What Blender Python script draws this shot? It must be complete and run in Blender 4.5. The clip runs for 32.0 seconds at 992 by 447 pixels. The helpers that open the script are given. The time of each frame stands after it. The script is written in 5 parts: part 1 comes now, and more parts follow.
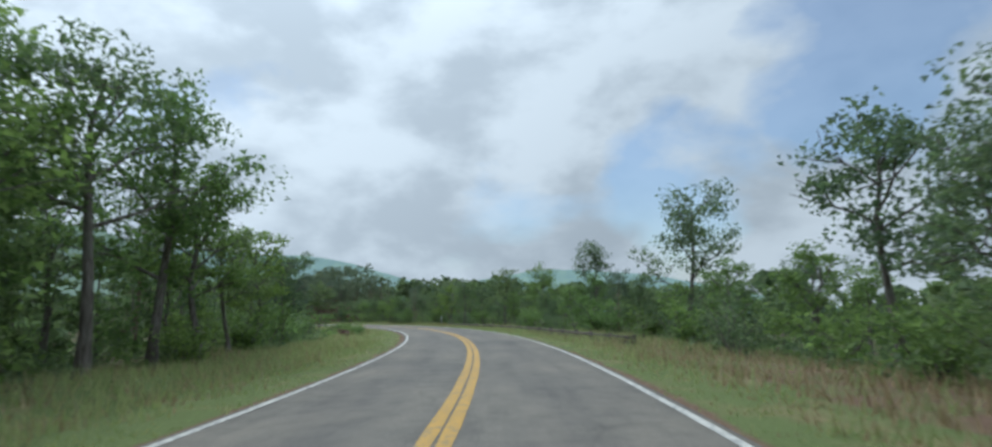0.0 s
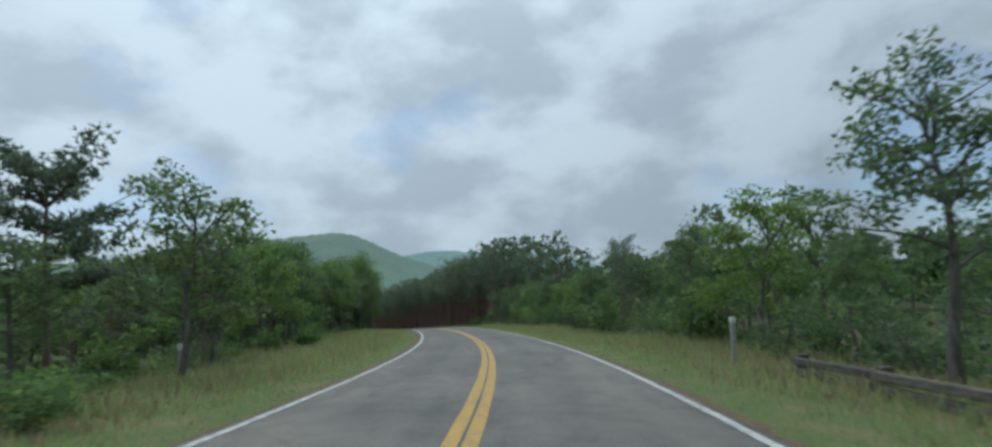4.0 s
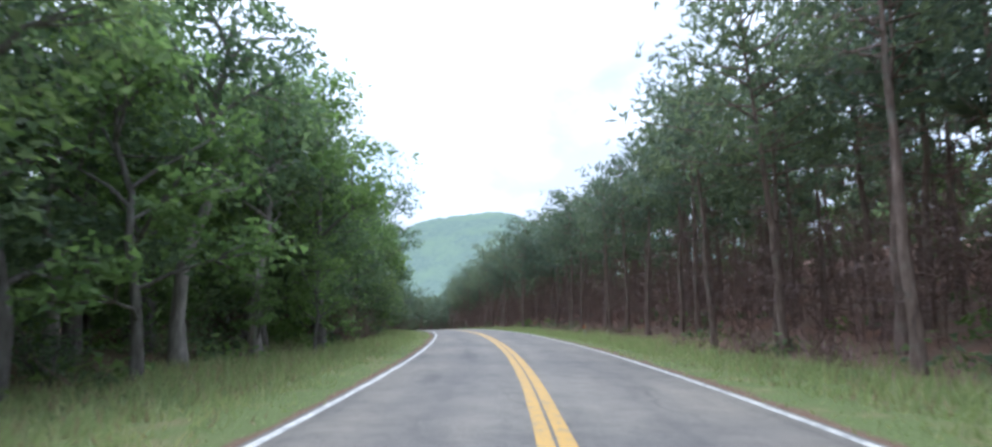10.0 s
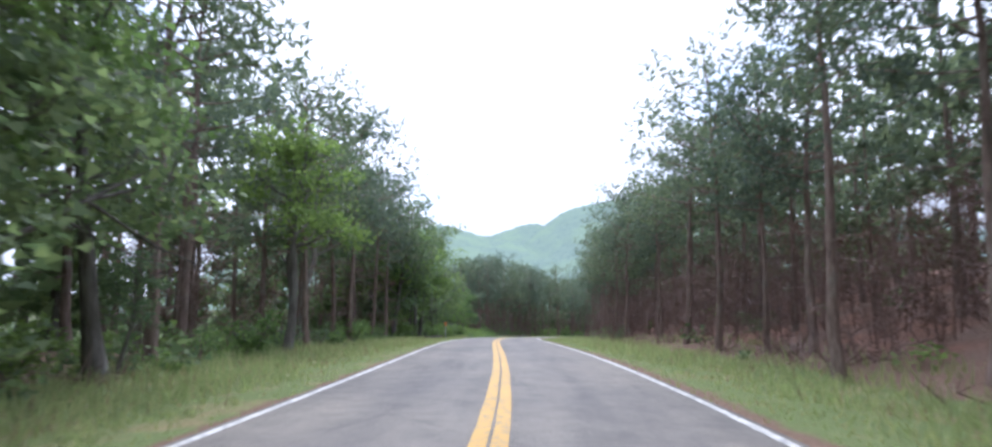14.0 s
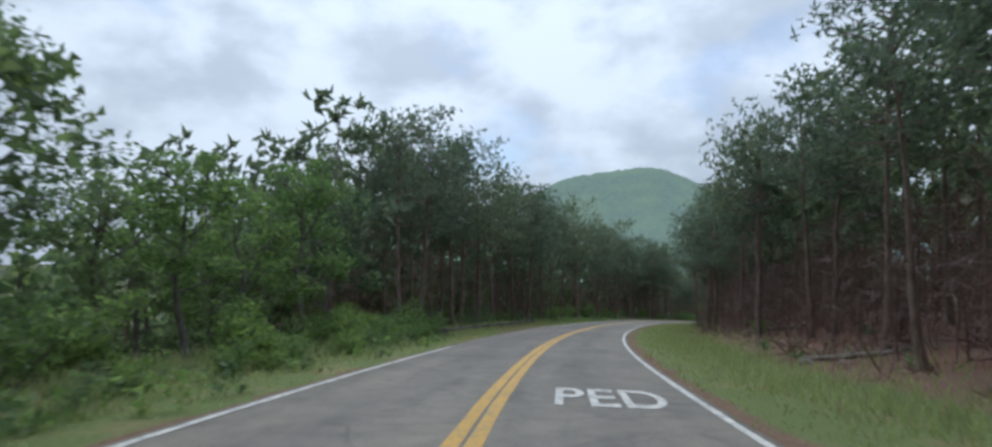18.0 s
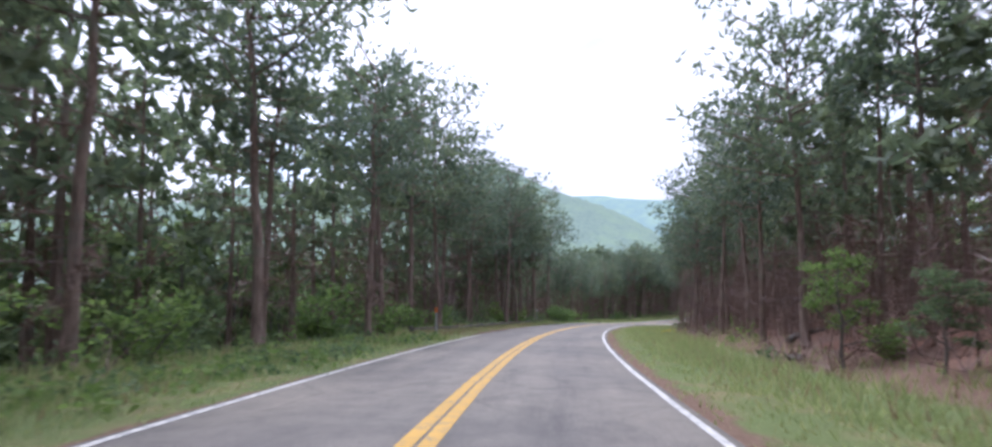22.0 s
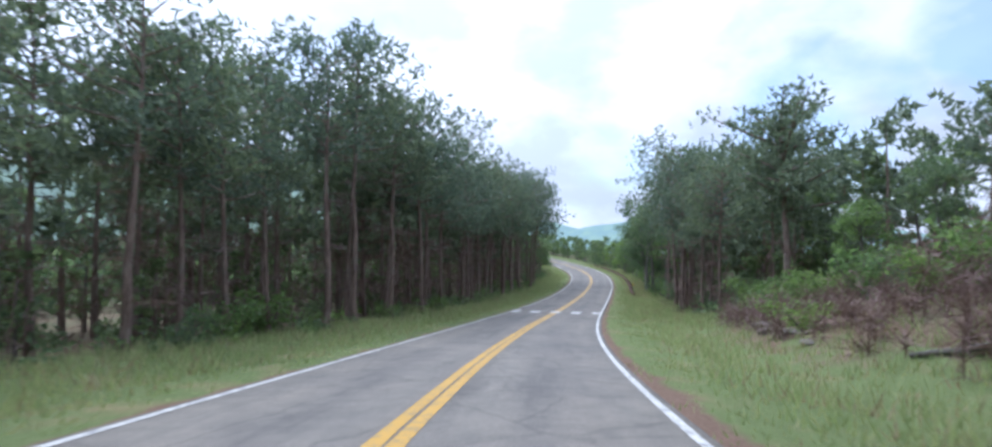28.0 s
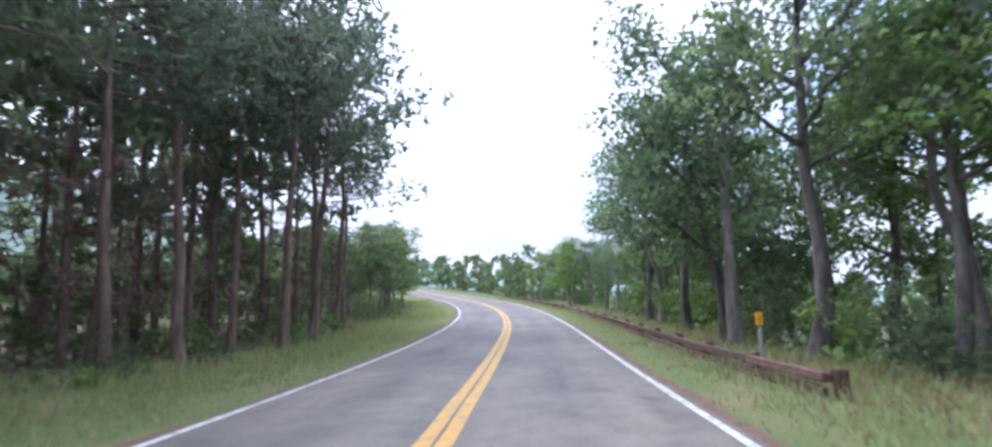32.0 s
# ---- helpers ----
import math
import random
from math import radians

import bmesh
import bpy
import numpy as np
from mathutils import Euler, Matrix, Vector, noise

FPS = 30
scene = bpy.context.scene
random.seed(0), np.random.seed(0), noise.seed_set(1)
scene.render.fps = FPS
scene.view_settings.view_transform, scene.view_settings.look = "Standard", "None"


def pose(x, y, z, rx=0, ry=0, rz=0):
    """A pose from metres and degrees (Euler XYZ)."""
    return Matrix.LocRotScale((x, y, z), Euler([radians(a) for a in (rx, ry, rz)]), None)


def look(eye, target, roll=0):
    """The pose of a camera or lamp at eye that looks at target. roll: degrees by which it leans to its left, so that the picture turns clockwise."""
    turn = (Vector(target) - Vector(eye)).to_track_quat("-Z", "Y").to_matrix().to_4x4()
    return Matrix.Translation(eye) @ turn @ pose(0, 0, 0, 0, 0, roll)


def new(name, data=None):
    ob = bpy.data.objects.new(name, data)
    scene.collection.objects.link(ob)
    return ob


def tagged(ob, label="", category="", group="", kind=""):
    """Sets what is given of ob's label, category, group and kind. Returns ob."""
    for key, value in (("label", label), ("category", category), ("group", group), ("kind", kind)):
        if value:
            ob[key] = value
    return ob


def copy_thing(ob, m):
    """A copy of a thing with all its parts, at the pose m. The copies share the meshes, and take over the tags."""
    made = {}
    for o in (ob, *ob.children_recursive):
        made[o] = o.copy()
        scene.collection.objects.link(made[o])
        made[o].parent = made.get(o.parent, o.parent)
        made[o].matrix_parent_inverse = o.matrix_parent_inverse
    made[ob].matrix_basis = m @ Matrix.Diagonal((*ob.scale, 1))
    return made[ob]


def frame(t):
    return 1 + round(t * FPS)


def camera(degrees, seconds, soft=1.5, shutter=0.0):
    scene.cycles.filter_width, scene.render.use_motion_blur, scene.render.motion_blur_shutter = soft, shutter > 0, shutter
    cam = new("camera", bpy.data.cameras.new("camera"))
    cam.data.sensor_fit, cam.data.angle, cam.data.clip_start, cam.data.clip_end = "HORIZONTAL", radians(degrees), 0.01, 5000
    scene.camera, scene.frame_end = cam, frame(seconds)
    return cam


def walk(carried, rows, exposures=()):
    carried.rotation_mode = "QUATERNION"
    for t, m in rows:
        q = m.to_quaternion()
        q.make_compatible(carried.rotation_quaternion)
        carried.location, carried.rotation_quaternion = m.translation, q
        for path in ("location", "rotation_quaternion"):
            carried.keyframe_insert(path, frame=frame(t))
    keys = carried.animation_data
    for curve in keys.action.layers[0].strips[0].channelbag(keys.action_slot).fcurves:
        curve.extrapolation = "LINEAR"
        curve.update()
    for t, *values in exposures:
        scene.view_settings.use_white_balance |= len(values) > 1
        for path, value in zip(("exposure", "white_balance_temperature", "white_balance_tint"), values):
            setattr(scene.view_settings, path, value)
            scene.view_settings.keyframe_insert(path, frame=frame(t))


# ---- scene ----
cam = camera(81.0, 32.0, soft=2.7, shutter=0.18)
# seconds, place, and turn in degrees
PATH = [
    (0, 0.90, -1.78, 1.34, 97.54, 1.38, 2.55),
    (1, 0.48, 13.72, 0.99, 97.69, 0.52, 7.09),
    (2, -1.24, 29.20, 0.64, 97.62, 1.25, 13.12),
    (3, -4.44, 44.31, 0.30, 97.49, 1.35, 18.60),
    (4, -9.18, 58.94, -0.02, 97.72, 1.94, 24.37),
    (4.5, -12.10, 66.08, -0.19, 97.78, 1.69, 26.41),
    (5, -15.22, 73.17, -0.36, 97.83, 1.45, 28.37),
    (5.5, -18.54, 80.19, -0.54, 97.88, 1.23, 30.37),
    (6, -22.11, 87.04, -0.70, 97.90, 1.15, 32.34),
    (6.5, -25.91, 93.63, -0.84, 97.86, 1.29, 34.25),
    (7, -29.90, 99.96, -0.97, 97.77, 1.68, 35.93),
    (8, -38.35, 112.11, -1.29, 97.11, 1.41, 38.19),
    (9, -46.83, 123.79, -1.72, 96.73, 0.93, 38.79),
    (10, -55.32, 134.78, -2.23, 96.32, 0.50, 39.88),
    (11, -63.74, 145.38, -2.80, 96.46, 1.08, 42.05),
    (12, -72.72, 155.64, -3.43, 96.01, 1.43, 44.74),
    (13, -82.82, 166.08, -4.15, 95.64, 0.97, 49.28),
    (13.5, -88.19, 171.13, -4.54, 95.65, 0.48, 51.96),
    (14, -93.81, 176.15, -4.96, 95.38, -0.09, 54.86),
    (14.5, -99.66, 181.10, -5.40, 94.85, -0.69, 57.71),
    (15, -105.68, 185.83, -5.89, 94.21, -1.04, 59.76),
    (15.5, -111.70, 190.23, -6.43, 93.61, -0.88, 60.64),
    (16, -117.63, 194.40, -7.01, 93.08, -0.14, 60.08),
    (17, -129.33, 202.73, -8.25, 92.77, 0.50, 57.26),
    (18, -140.88, 211.77, -9.62, 92.82, -0.75, 53.75),
    (19, -151.91, 221.80, -11.09, 93.12, 0.81, 49.78),
    (20, -162.72, 232.97, -12.62, 92.77, -0.67, 44.83),
    (21, -172.45, 245.42, -14.11, 93.04, -0.60, 40.50),
    (22, -181.44, 258.38, -15.59, 92.97, -0.19, 37.93),
    (23, -189.79, 271.59, -17.07, 92.83, -0.23, 34.44),
    (24, -196.99, 284.67, -18.52, 92.65, 0.12, 31.33),
    (25, -203.46, 297.74, -19.98, 92.83, -0.07, 27.85),
    (26, -209.00, 311.23, -21.45, 92.09, 0.53, 23.50),
    (26.5, -211.41, 318.15, -22.20, 92.22, 0.34, 21.13),
    (27, -213.56, 325.31, -22.99, 92.26, 0.10, 18.76),
    (27.5, -215.43, 332.69, -23.82, 92.27, -0.15, 16.35),
    (28, -216.99, 340.09, -24.62, 92.44, -0.25, 13.96),
    (28.5, -218.23, 347.39, -25.34, 92.99, -0.06, 12.09),
    (29, -219.21, 354.55, -25.98, 93.96, 0.47, 11.02),
    (30, -220.89, 369.00, -27.05, 94.91, 0.69, 8.08),
    (31, -221.80, 383.72, -27.83, 96.06, -0.84, 5.61),
    (32, -222.14, 398.72, -28.34, 97.31, 1.29, 5.04),
]
# seconds, stops, white balance
EXPOSURES = [(0, 0.1, 5650, 3), (2, -0.2, 5600, 2), (4, -0.26, 5550, 1), (7, -0.26, 5600, -1), (8, -0.46, 5600, 0), (9, 0.62, 5450, 8), (10, 1.0, 5350, 13), (13, 1.2, 5450, 19), (15.5, 1.13, 5500, 20), 
             (17, 0.76, 5250, 13), (18, 0.08, 5600, 8), (19, 0.95, 5650, 19), (21, 1.05, 5600, 24), (27, 1.05, 5600, 21), (28.5, 0.84, 5150, 14), (30, 1.3, 5300, 20), (32, 1.3, 5350, 23)]
# the road: bend in thousandths per metre every 14 m, grade in degrees every 22 m
BENDS = [3.4083, 3.6598, 4.1630, 5.3847, 6.3855, 6.0490, 6.1809, 5.3620, 5.3922, 4.3217, 2.0637, -0.2337, 2.4839, 4.8774, 4.3242, 2.0992, 5.1546, 5.6980, 2.7615, -2.3457, -3.7022, -3.9238, -4.3871, -5.2094, -4.6938, -2.6958, -3.4851, -4.2023, -3.8475, -4.8576, -4.8408, -4.4225, -5.4576, -4.6978, -4.0818, -1.0182, -0.0472, 0.1148, 3.0925, 6.1775, 8.1500, 10.6611, 9.3783, 9.2434, 9.2857, 9.3166, 9.3410, 9.3607]
GRADES = [-1.534, -1.420, -1.272, -1.267, -1.214, -1.317, -0.922, -1.609, -2.208, -2.654, -2.915, -3.408, -4.672, -5.299, -5.770, -5.357, -5.328, -5.429, -5.704, -5.733, -6.290, -4.811, -3.061, -1.516, 0.343, 1.752, 2.294, 4.559, 5.019, 4.673, 4.322]
rows = [(t, pose(x, y, z, a, b, c)) for t, x, y, z, a, b, c in PATH]
walk(cam, rows, EXPOSURES)

# ---- sky and sun ----
SUN_AZ, SUN_EL = radians(58), radians(58)      # azimuth to the west of north
sun_way = Vector((-math.sin(SUN_AZ) * math.cos(SUN_EL), math.cos(SUN_AZ) * math.cos(SUN_EL), math.sin(SUN_EL)))
world = bpy.data.worlds.new("sky")
scene.world = world
world.use_nodes = True


def sky_nodes():
    nt = world.node_tree
    nt.nodes.clear()
    N, L = nt.nodes.new, nt.links.new
    out = N("ShaderNodeOutputWorld")
    sky = N("ShaderNodeTexSky")
    sky.sky_type, sky.sun_disc, sky.sun_elevation, sky.sun_rotation = "NISHITA", False, SUN_EL, -SUN_AZ
    b_sky = N("ShaderNodeBackground")
    b_sky.inputs[1].default_value = 0.115
    L(sky.outputs[0], b_sky.inputs[0])
    tc = N("ShaderNodeTexCoord")
    cmb = N("ShaderNodeVectorMath"); cmb.operation = "MULTIPLY"; cmb.inputs[1].default_value = (1.0, 1.0, 1.75)
    L(tc.outputs["Generated"], cmb.inputs[0])
    # cover of cloud
    n1 = N("ShaderNodeTexNoise"); n1.inputs["Scale"].default_value = 2.6; n1.inputs["Detail"].default_value = 7; n1.inputs["Roughness"].default_value = 0.5
    n1.inputs["Distortion"].default_value = 0.1
    L(cmb.outputs[0], n1.inputs["Vector"])
    # a gap in the clouds to the north-east
    found = []
    for way, wide, deep in (((0.28, 0.943, 0.18), 0.984, 0.13), ((0.45, 0.835, 0.32), 0.985, 0.09)):
        gap = N("ShaderNodeVectorMath"); gap.operation = "DOT_PRODUCT"; gap.inputs[1].default_value = way
        L(tc.outputs["Generated"], gap.inputs[0])
        gapr = N("ShaderNodeMapRange"); gapr.interpolation_type = "SMOOTHSTEP"
        gapr.inputs["From Min"].default_value, gapr.inputs["From Max"].default_value = wide, 0.999
        gapr.inputs["To Min"].default_value, gapr.inputs["To Max"].default_value = -0.045, deep
        L(gap.outputs["Value"], gapr.inputs[0])
        found.append(gapr)
    both = N("ShaderNodeMath"); both.operation = "MAXIMUM"
    L(found[0].outputs[0], both.inputs[0]); L(found[1].outputs[0], both.inputs[1])
    thin = N("ShaderNodeMath"); thin.operation = "SUBTRACT"
    L(n1.outputs[0], thin.inputs[0]); L(both.outputs[0], thin.inputs[1])
    cover = N("ShaderNodeValToRGB")
    cover.color_ramp.elements[0].position, cover.color_ramp.elements[1].position = 0.36, 0.47
    cover.color_ramp.elements[0].color = (0.3, 0.3, 0.3, 1)
    L(thin.outputs[0], cover.inputs[0])
    # light and grey bellies
    mp = N("ShaderNodeMapping"); mp.inputs["Location"].default_value = (3.1, -1.7, 0.4)
    L(cmb.outputs[0], mp.inputs[0])
    n2 = N("ShaderNodeTexNoise"); n2.inputs["Scale"].default_value = 5.2; n2.inputs["Detail"].default_value = 6; n2.inputs["Roughness"].default_value = 0.52
    n2.inputs["Distortion"].default_value = 0.1
    L(mp.outputs[0], n2.inputs["Vector"])
    tone = N("ShaderNodeValToRGB")
    tone.color_ramp.interpolation = "EASE"
    tone.color_ramp.elements[0].position, tone.color_ramp.elements[1].position = 0.36, 0.62
    tone.color_ramp.elements[0].color = (0.46, 0.488, 0.52, 1)
    tone.color_ramp.elements[1].color = (0.665, 0.69, 0.715, 1)
    L(n2.outputs[0], tone.inputs[0])
    dot = N("ShaderNodeVectorMath"); dot.operation = "DOT_PRODUCT"; dot.inputs[1].default_value = sun_way
    L(tc.outputs["Generated"], dot.inputs[0])
    glow = N("ShaderNodeMapRange")
    glow.inputs["From Min"].default_value, glow.inputs["From Max"].default_value = 0.3, 1.0
    glow.inputs["To Min"].default_value, glow.inputs["To Max"].default_value = 0.82, 1.5
    L(dot.outputs["Value"], glow.inputs[0])
    b_cloud = N("ShaderNodeBackground")
    # an overcast sky grows brighter towards the zenith
    sep = N("ShaderNodeSeparateXYZ")
    L(tc.outputs["Generated"], sep.inputs[0])
    high = N("ShaderNodeMapRange"); high.interpolation_type = "SMOOTHSTEP"
    high.inputs["From Min"].default_value, high.inputs["From Max"].default_value = 0.38, 0.95
    high.inputs["To Min"].default_value, high.inputs["To Max"].default_value = 1.0, 2.1
    L(sep.outputs[2], high.inputs[0])
    bright = N("ShaderNodeMath"); bright.operation = "MULTIPLY"
    L(glow.outputs[0], bright.inputs[0]); L(high.outputs[0], bright.inputs[1])
    L(tone.outputs[0], b_cloud.inputs[0]); L(bright.outputs[0], b_cloud.inputs[1])
    mix = N("ShaderNodeMixShader")
    L(cover.outputs[0], mix.inputs[0]); L(b_sky.outputs[0], mix.inputs[1]); L(b_cloud.outputs[0], mix.inputs[2])
    L(mix.outputs[0], out.inputs[0])


sky_nodes()
sun = new("sun", bpy.data.lights.new("sun", "SUN"))
sun.data.energy, sun.data.angle, sun.data.color = 1.1, radians(14), (1.0, 0.95, 0.87)
sun.matrix_world = look((0, 0, 60), Vector((0, 0, 60)) - sun_way)

# ---- materials ----


def nodes(name, rough=0.85, spec=0.3):
    m = bpy.data.materials.new(name)
    m.use_nodes = True
    nt = m.node_tree
    b = nt.nodes["Principled BSDF"]
    b.inputs["Roughness"].default_value = rough
    b.inputs["Specular IOR Level"].default_value = spec
    return m, nt, b


def ramp(nt, source, stops):
    r = nt.nodes.new("ShaderNodeValToRGB")
    el = r.color_ramp.elements
    el[0].position, el[0].color = stops[0][0], (*stops[0][1], 1)
    el[1].position, el[1].color = stops[-1][0], (*stops[-1][1], 1)
    for p, c in stops[1:-1]:
        e = el.new(p)
        e.color = (*c, 1)
    nt.links.new(source, r.inputs[0])
    return r.outputs[0]


def noise_tex(nt, scale, detail=4, rough=0.6, vec=None, stretch=None):
    n = nt.nodes.new("ShaderNodeTexNoise")
    n.inputs["Scale"].default_value, n.inputs["Detail"].default_value, n.inputs["Roughness"].default_value = scale, detail, rough
    if vec is None:
        vec = nt.nodes.new("ShaderNodeTexCoord").outputs["Object"]
    if stretch:
        mp = nt.nodes.new("ShaderNodeMapping")
        mp.inputs["Scale"].default_value = stretch
        nt.links.new(vec, mp.inputs[0])
        vec = mp.outputs[0]
    nt.links.new(vec, n.inputs["Vector"])
    return n.outputs[0]


def blend(nt, a, b, fac, how="MIX"):
    m = nt.nodes.new("ShaderNodeMix")
    m.data_type, m.blend_type = "RGBA", how
    for sock, v in ((m.inputs[0], fac), (m.inputs[6], a), (m.inputs[7], b)):
        if isinstance(v, (int, float)):
            sock.default_value = v
        elif isinstance(v, tuple):
            sock.default_value = (*v, 1)
        else:
            nt.links.new(v, sock)
    return m.outputs[2]


def bump(nt, b, height, strength, distance):
    n = nt.nodes.new("ShaderNodeBump")
    n.inputs["Strength"].default_value, n.inputs["Distance"].default_value = strength, distance
    nt.links.new(height, n.inputs["Height"])
    nt.links.new(n.outputs[0], b.inputs["Normal"])


def geo_value(nt, what):
    return nt.nodes.new("ShaderNodeNewGeometry").outputs[what]


def leaf_material(name, dark, mid, light, trans=0.35):
    m, nt, b = nodes(name, 0.6, 0.25)
    isl = geo_value(nt, "Random Per Island")
    c = ramp(nt, isl, [(0.0, dark), (0.55, mid), (1.0, light)])
    rnd = nt.nodes.new("ShaderNodeObjectInfo").outputs["Random"]
    tint = ramp(nt, rnd, [(0.0, (0.8, 0.84, 0.86)), (0.5, (1.0, 1.0, 1.0)), (1.0, (1.15, 1.1, 0.92))])
    c = blend(nt, c, tint, 1.0, "MULTIPLY")
    nt.links.new(c, b.inputs["Base Color"])
    tr = nt.nodes.new("ShaderNodeBsdfTranslucent")
    nt.links.new(blend(nt, c, (0.85, 1.0, 0.55), 0.5, "MULTIPLY"), tr.inputs[0])
    mx = nt.nodes.new("ShaderNodeMixShader")
    mx.inputs[0].default_value = trans
    nt.links.new(b.outputs[0], mx.inputs[1])
    nt.links.new(tr.outputs[0], mx.inputs[2])
    nt.links.new(mx.outputs[0], nt.nodes["Material Output"].inputs[0])
    return m


M_OAK = leaf_material("oak_leaves", (0.098, 0.142, 0.085), (0.152, 0.205, 0.115), (0.225, 0.282, 0.145), 0.6)
M_LIME = leaf_material("young_leaves", (0.12, 0.182, 0.068), (0.18, 0.258, 0.092), (0.25, 0.335, 0.125), 0.6)
M_NEEDLE = leaf_material("pine_needles", (0.112, 0.148, 0.118), (0.165, 0.206, 0.15), (0.222, 0.265, 0.185), 0.45)
M_DRYTWIG = leaf_material("dead_twigs", (0.125, 0.08, 0.072), (0.185, 0.124, 0.11), (0.25, 0.175, 0.155), 0.15)
M_GRASS = leaf_material("grass_blades", (0.255, 0.305, 0.145), (0.31, 0.36, 0.17), (0.41, 0.4, 0.225), 0.5)
M_STRAW = leaf_material("dry_grass_blades", (0.2, 0.15, 0.095), (0.31, 0.235, 0.155), (0.42, 0.33, 0.22), 0.35)


def bark_material(name, a, b_, c):
    m, nt, b = nodes(name, 0.95, 0.1)
    grain = noise_tex(nt, 9, 6, 0.65, stretch=(1, 1, 0.18))
    big = noise_tex(nt, 1.3, 3)
    col = ramp(nt, grain, [(0.3, a), (0.52, b_), (0.72, c)])
    col = blend(nt, col, (0.22, 0.24, 0.2), ramp(nt, big, [(0.5, (0, 0, 0)), (0.75, (0.5, 0.5, 0.5))]))
    nt.links.new(col, b.inputs["Base Color"])
    bump(nt, b, grain, 0.8, 0.03)
    return m


M_PINEBARK = bark_material("pine_bark", (0.09, 0.065, 0.055), (0.2, 0.145, 0.118), (0.32, 0.245, 0.205))
M_OAKBARK = bark_material("oak_bark", (0.06, 0.052, 0.045), (0.14, 0.125, 0.11), (0.24, 0.22, 0.2))
M_PALEBARK = bark_material("pale_bark", (0.12, 0.105, 0.09), (0.23, 0.205, 0.18), (0.38, 0.345, 0.305))


def asphalt_material():
    m, nt, b = nodes("worn_asphalt", 0.8, 0.35)
    fine = noise_tex(nt, 55, 3, 0.7)
    mid = noise_tex(nt, 2.2, 5, 0.6)
    big = noise_tex(nt, 0.22, 4, 0.55)
    col = ramp(nt, fine, [(0.25, (0.07, 0.069, 0.069)), (0.5, (0.138, 0.135, 0.134)), (0.8, (0.235, 0.229, 0.226))])
    col = blend(nt, col, ramp(nt, mid, [(0.3, (0.72, 0.72, 0.73)), (0.6, (1.05, 1.04, 1.03))]), 0.8, "MULTIPLY")
    col = blend(nt, col, ramp(nt, big, [(0.35, (0.78, 0.78, 0.8)), (0.6, (1.08, 1.06, 1.03))]), 1.0, "MULTIPLY")
    # polished wheel tracks and the darker oil strip between them, from the distance to the middle line
    uv = nt.nodes.new("ShaderNodeUVMap").outputs[0]
    sep = nt.nodes.new("ShaderNodeSeparateXYZ")
    nt.links.new(uv, sep.inputs[0])
    across = sep.outputs[0]
    w = nt.nodes.new("ShaderNodeMath"); w.operation = "ABSOLUTE"
    nt.links.new(across, w.inputs[0])
    tracks = ramp(nt, w.outputs[0], [(0.0, (0.95, 0.95, 0.95)), (0.2, (1.05, 1.05, 1.05)), (0.42, (0.88, 0.88, 0.9)), (0.66, (1.06, 1.05, 1.04)), (0.9, (0.93, 0.93, 0.92)), (1.0, (0.8, 0.78, 0.75))])
    col = blend(nt, col, tracks, 1.0, "MULTIPLY")
    # stains drawn out along the lanes
    mp = nt.nodes.new("ShaderNodeMapping")
    mp.inputs["Scale"].default_value = (4.6, 1.7, 1)
    nt.links.new(uv, mp.inputs[0])
    stain = noise_tex(nt, 1.0, 5, 0.62, mp.outputs[0])
    col = blend(nt, col, ramp(nt, stain, [(0.3, (0.66, 0.66, 0.67)), (0.47, (0.97, 0.97, 0.96)), (0.7, (1.14, 1.12, 1.08))]), 0.9, "MULTIPLY")
    col = blend(nt, col, (1.08, 1.01, 0.87), 1.0, "MULTIPLY")
    # crack lines
    vo = nt.nodes.new("ShaderNodeTexVoronoi")
    vo.feature = "DISTANCE_TO_EDGE"
    vo.inputs["Scale"].default_value = 0.45
    tco = nt.nodes.new("ShaderNodeTexCoord")
    wob = nt.nodes.new("ShaderNodeTexNoise"); wob.inputs["Scale"].default_value = 1.5; wob.inputs["Detail"].default_value = 4
    nt.links.new(tco.outputs["Object"], wob.inputs["Vector"])
    nt.links.new(blend(nt, tco.outputs["Object"], wob.outputs[1], 0.35, "ADD"), vo.inputs["Vector"])
    cr = ramp(nt, vo.outputs["Distance"], [(0.0, (0.74, 0.74, 0.75)), (0.008, (0.84, 0.84, 0.84)), (0.018, (1, 1, 1))])
    col = blend(nt, col, cr, ramp(nt, big, [(0.42, (0, 0, 0)), (0.6, (1, 1, 1))]), "MULTIPLY")
    nt.links.new(col, b.inputs["Base Color"])
    bump(nt, b, fine, 0.35, 0.008)
    return m


def paint_material(name, col, worn, amount):
    m, nt, b = nodes(name, 0.6, 0.4)
    n = noise_tex(nt, 7, 7, 0.75)
    n2 = noise_tex(nt, 0.6, 3)
    f = ramp(nt, n, [(amount, (1, 1, 1)), (amount + 0.1, (0, 0, 0))])
    c = blend(nt, col, tuple(v * 0.72 for v in col), n2)
    c = blend(nt, c, worn, f)
    nt.links.new(c, b.inputs["Base Color"])
    return m


M_ASPHALT = asphalt_material()
M_WHITE = paint_material("white_road_paint", (0.6, 0.575, 0.515), (0.24, 0.235, 0.22), 0.43)
M_FADED = paint_material("faded_road_paint", (0.4, 0.39, 0.37), (0.17, 0.165, 0.16), 0.56)
M_YELLOW = paint_material("yellow_road_paint", (0.5, 0.285, 0.04), (0.24, 0.175, 0.08), 0.4)


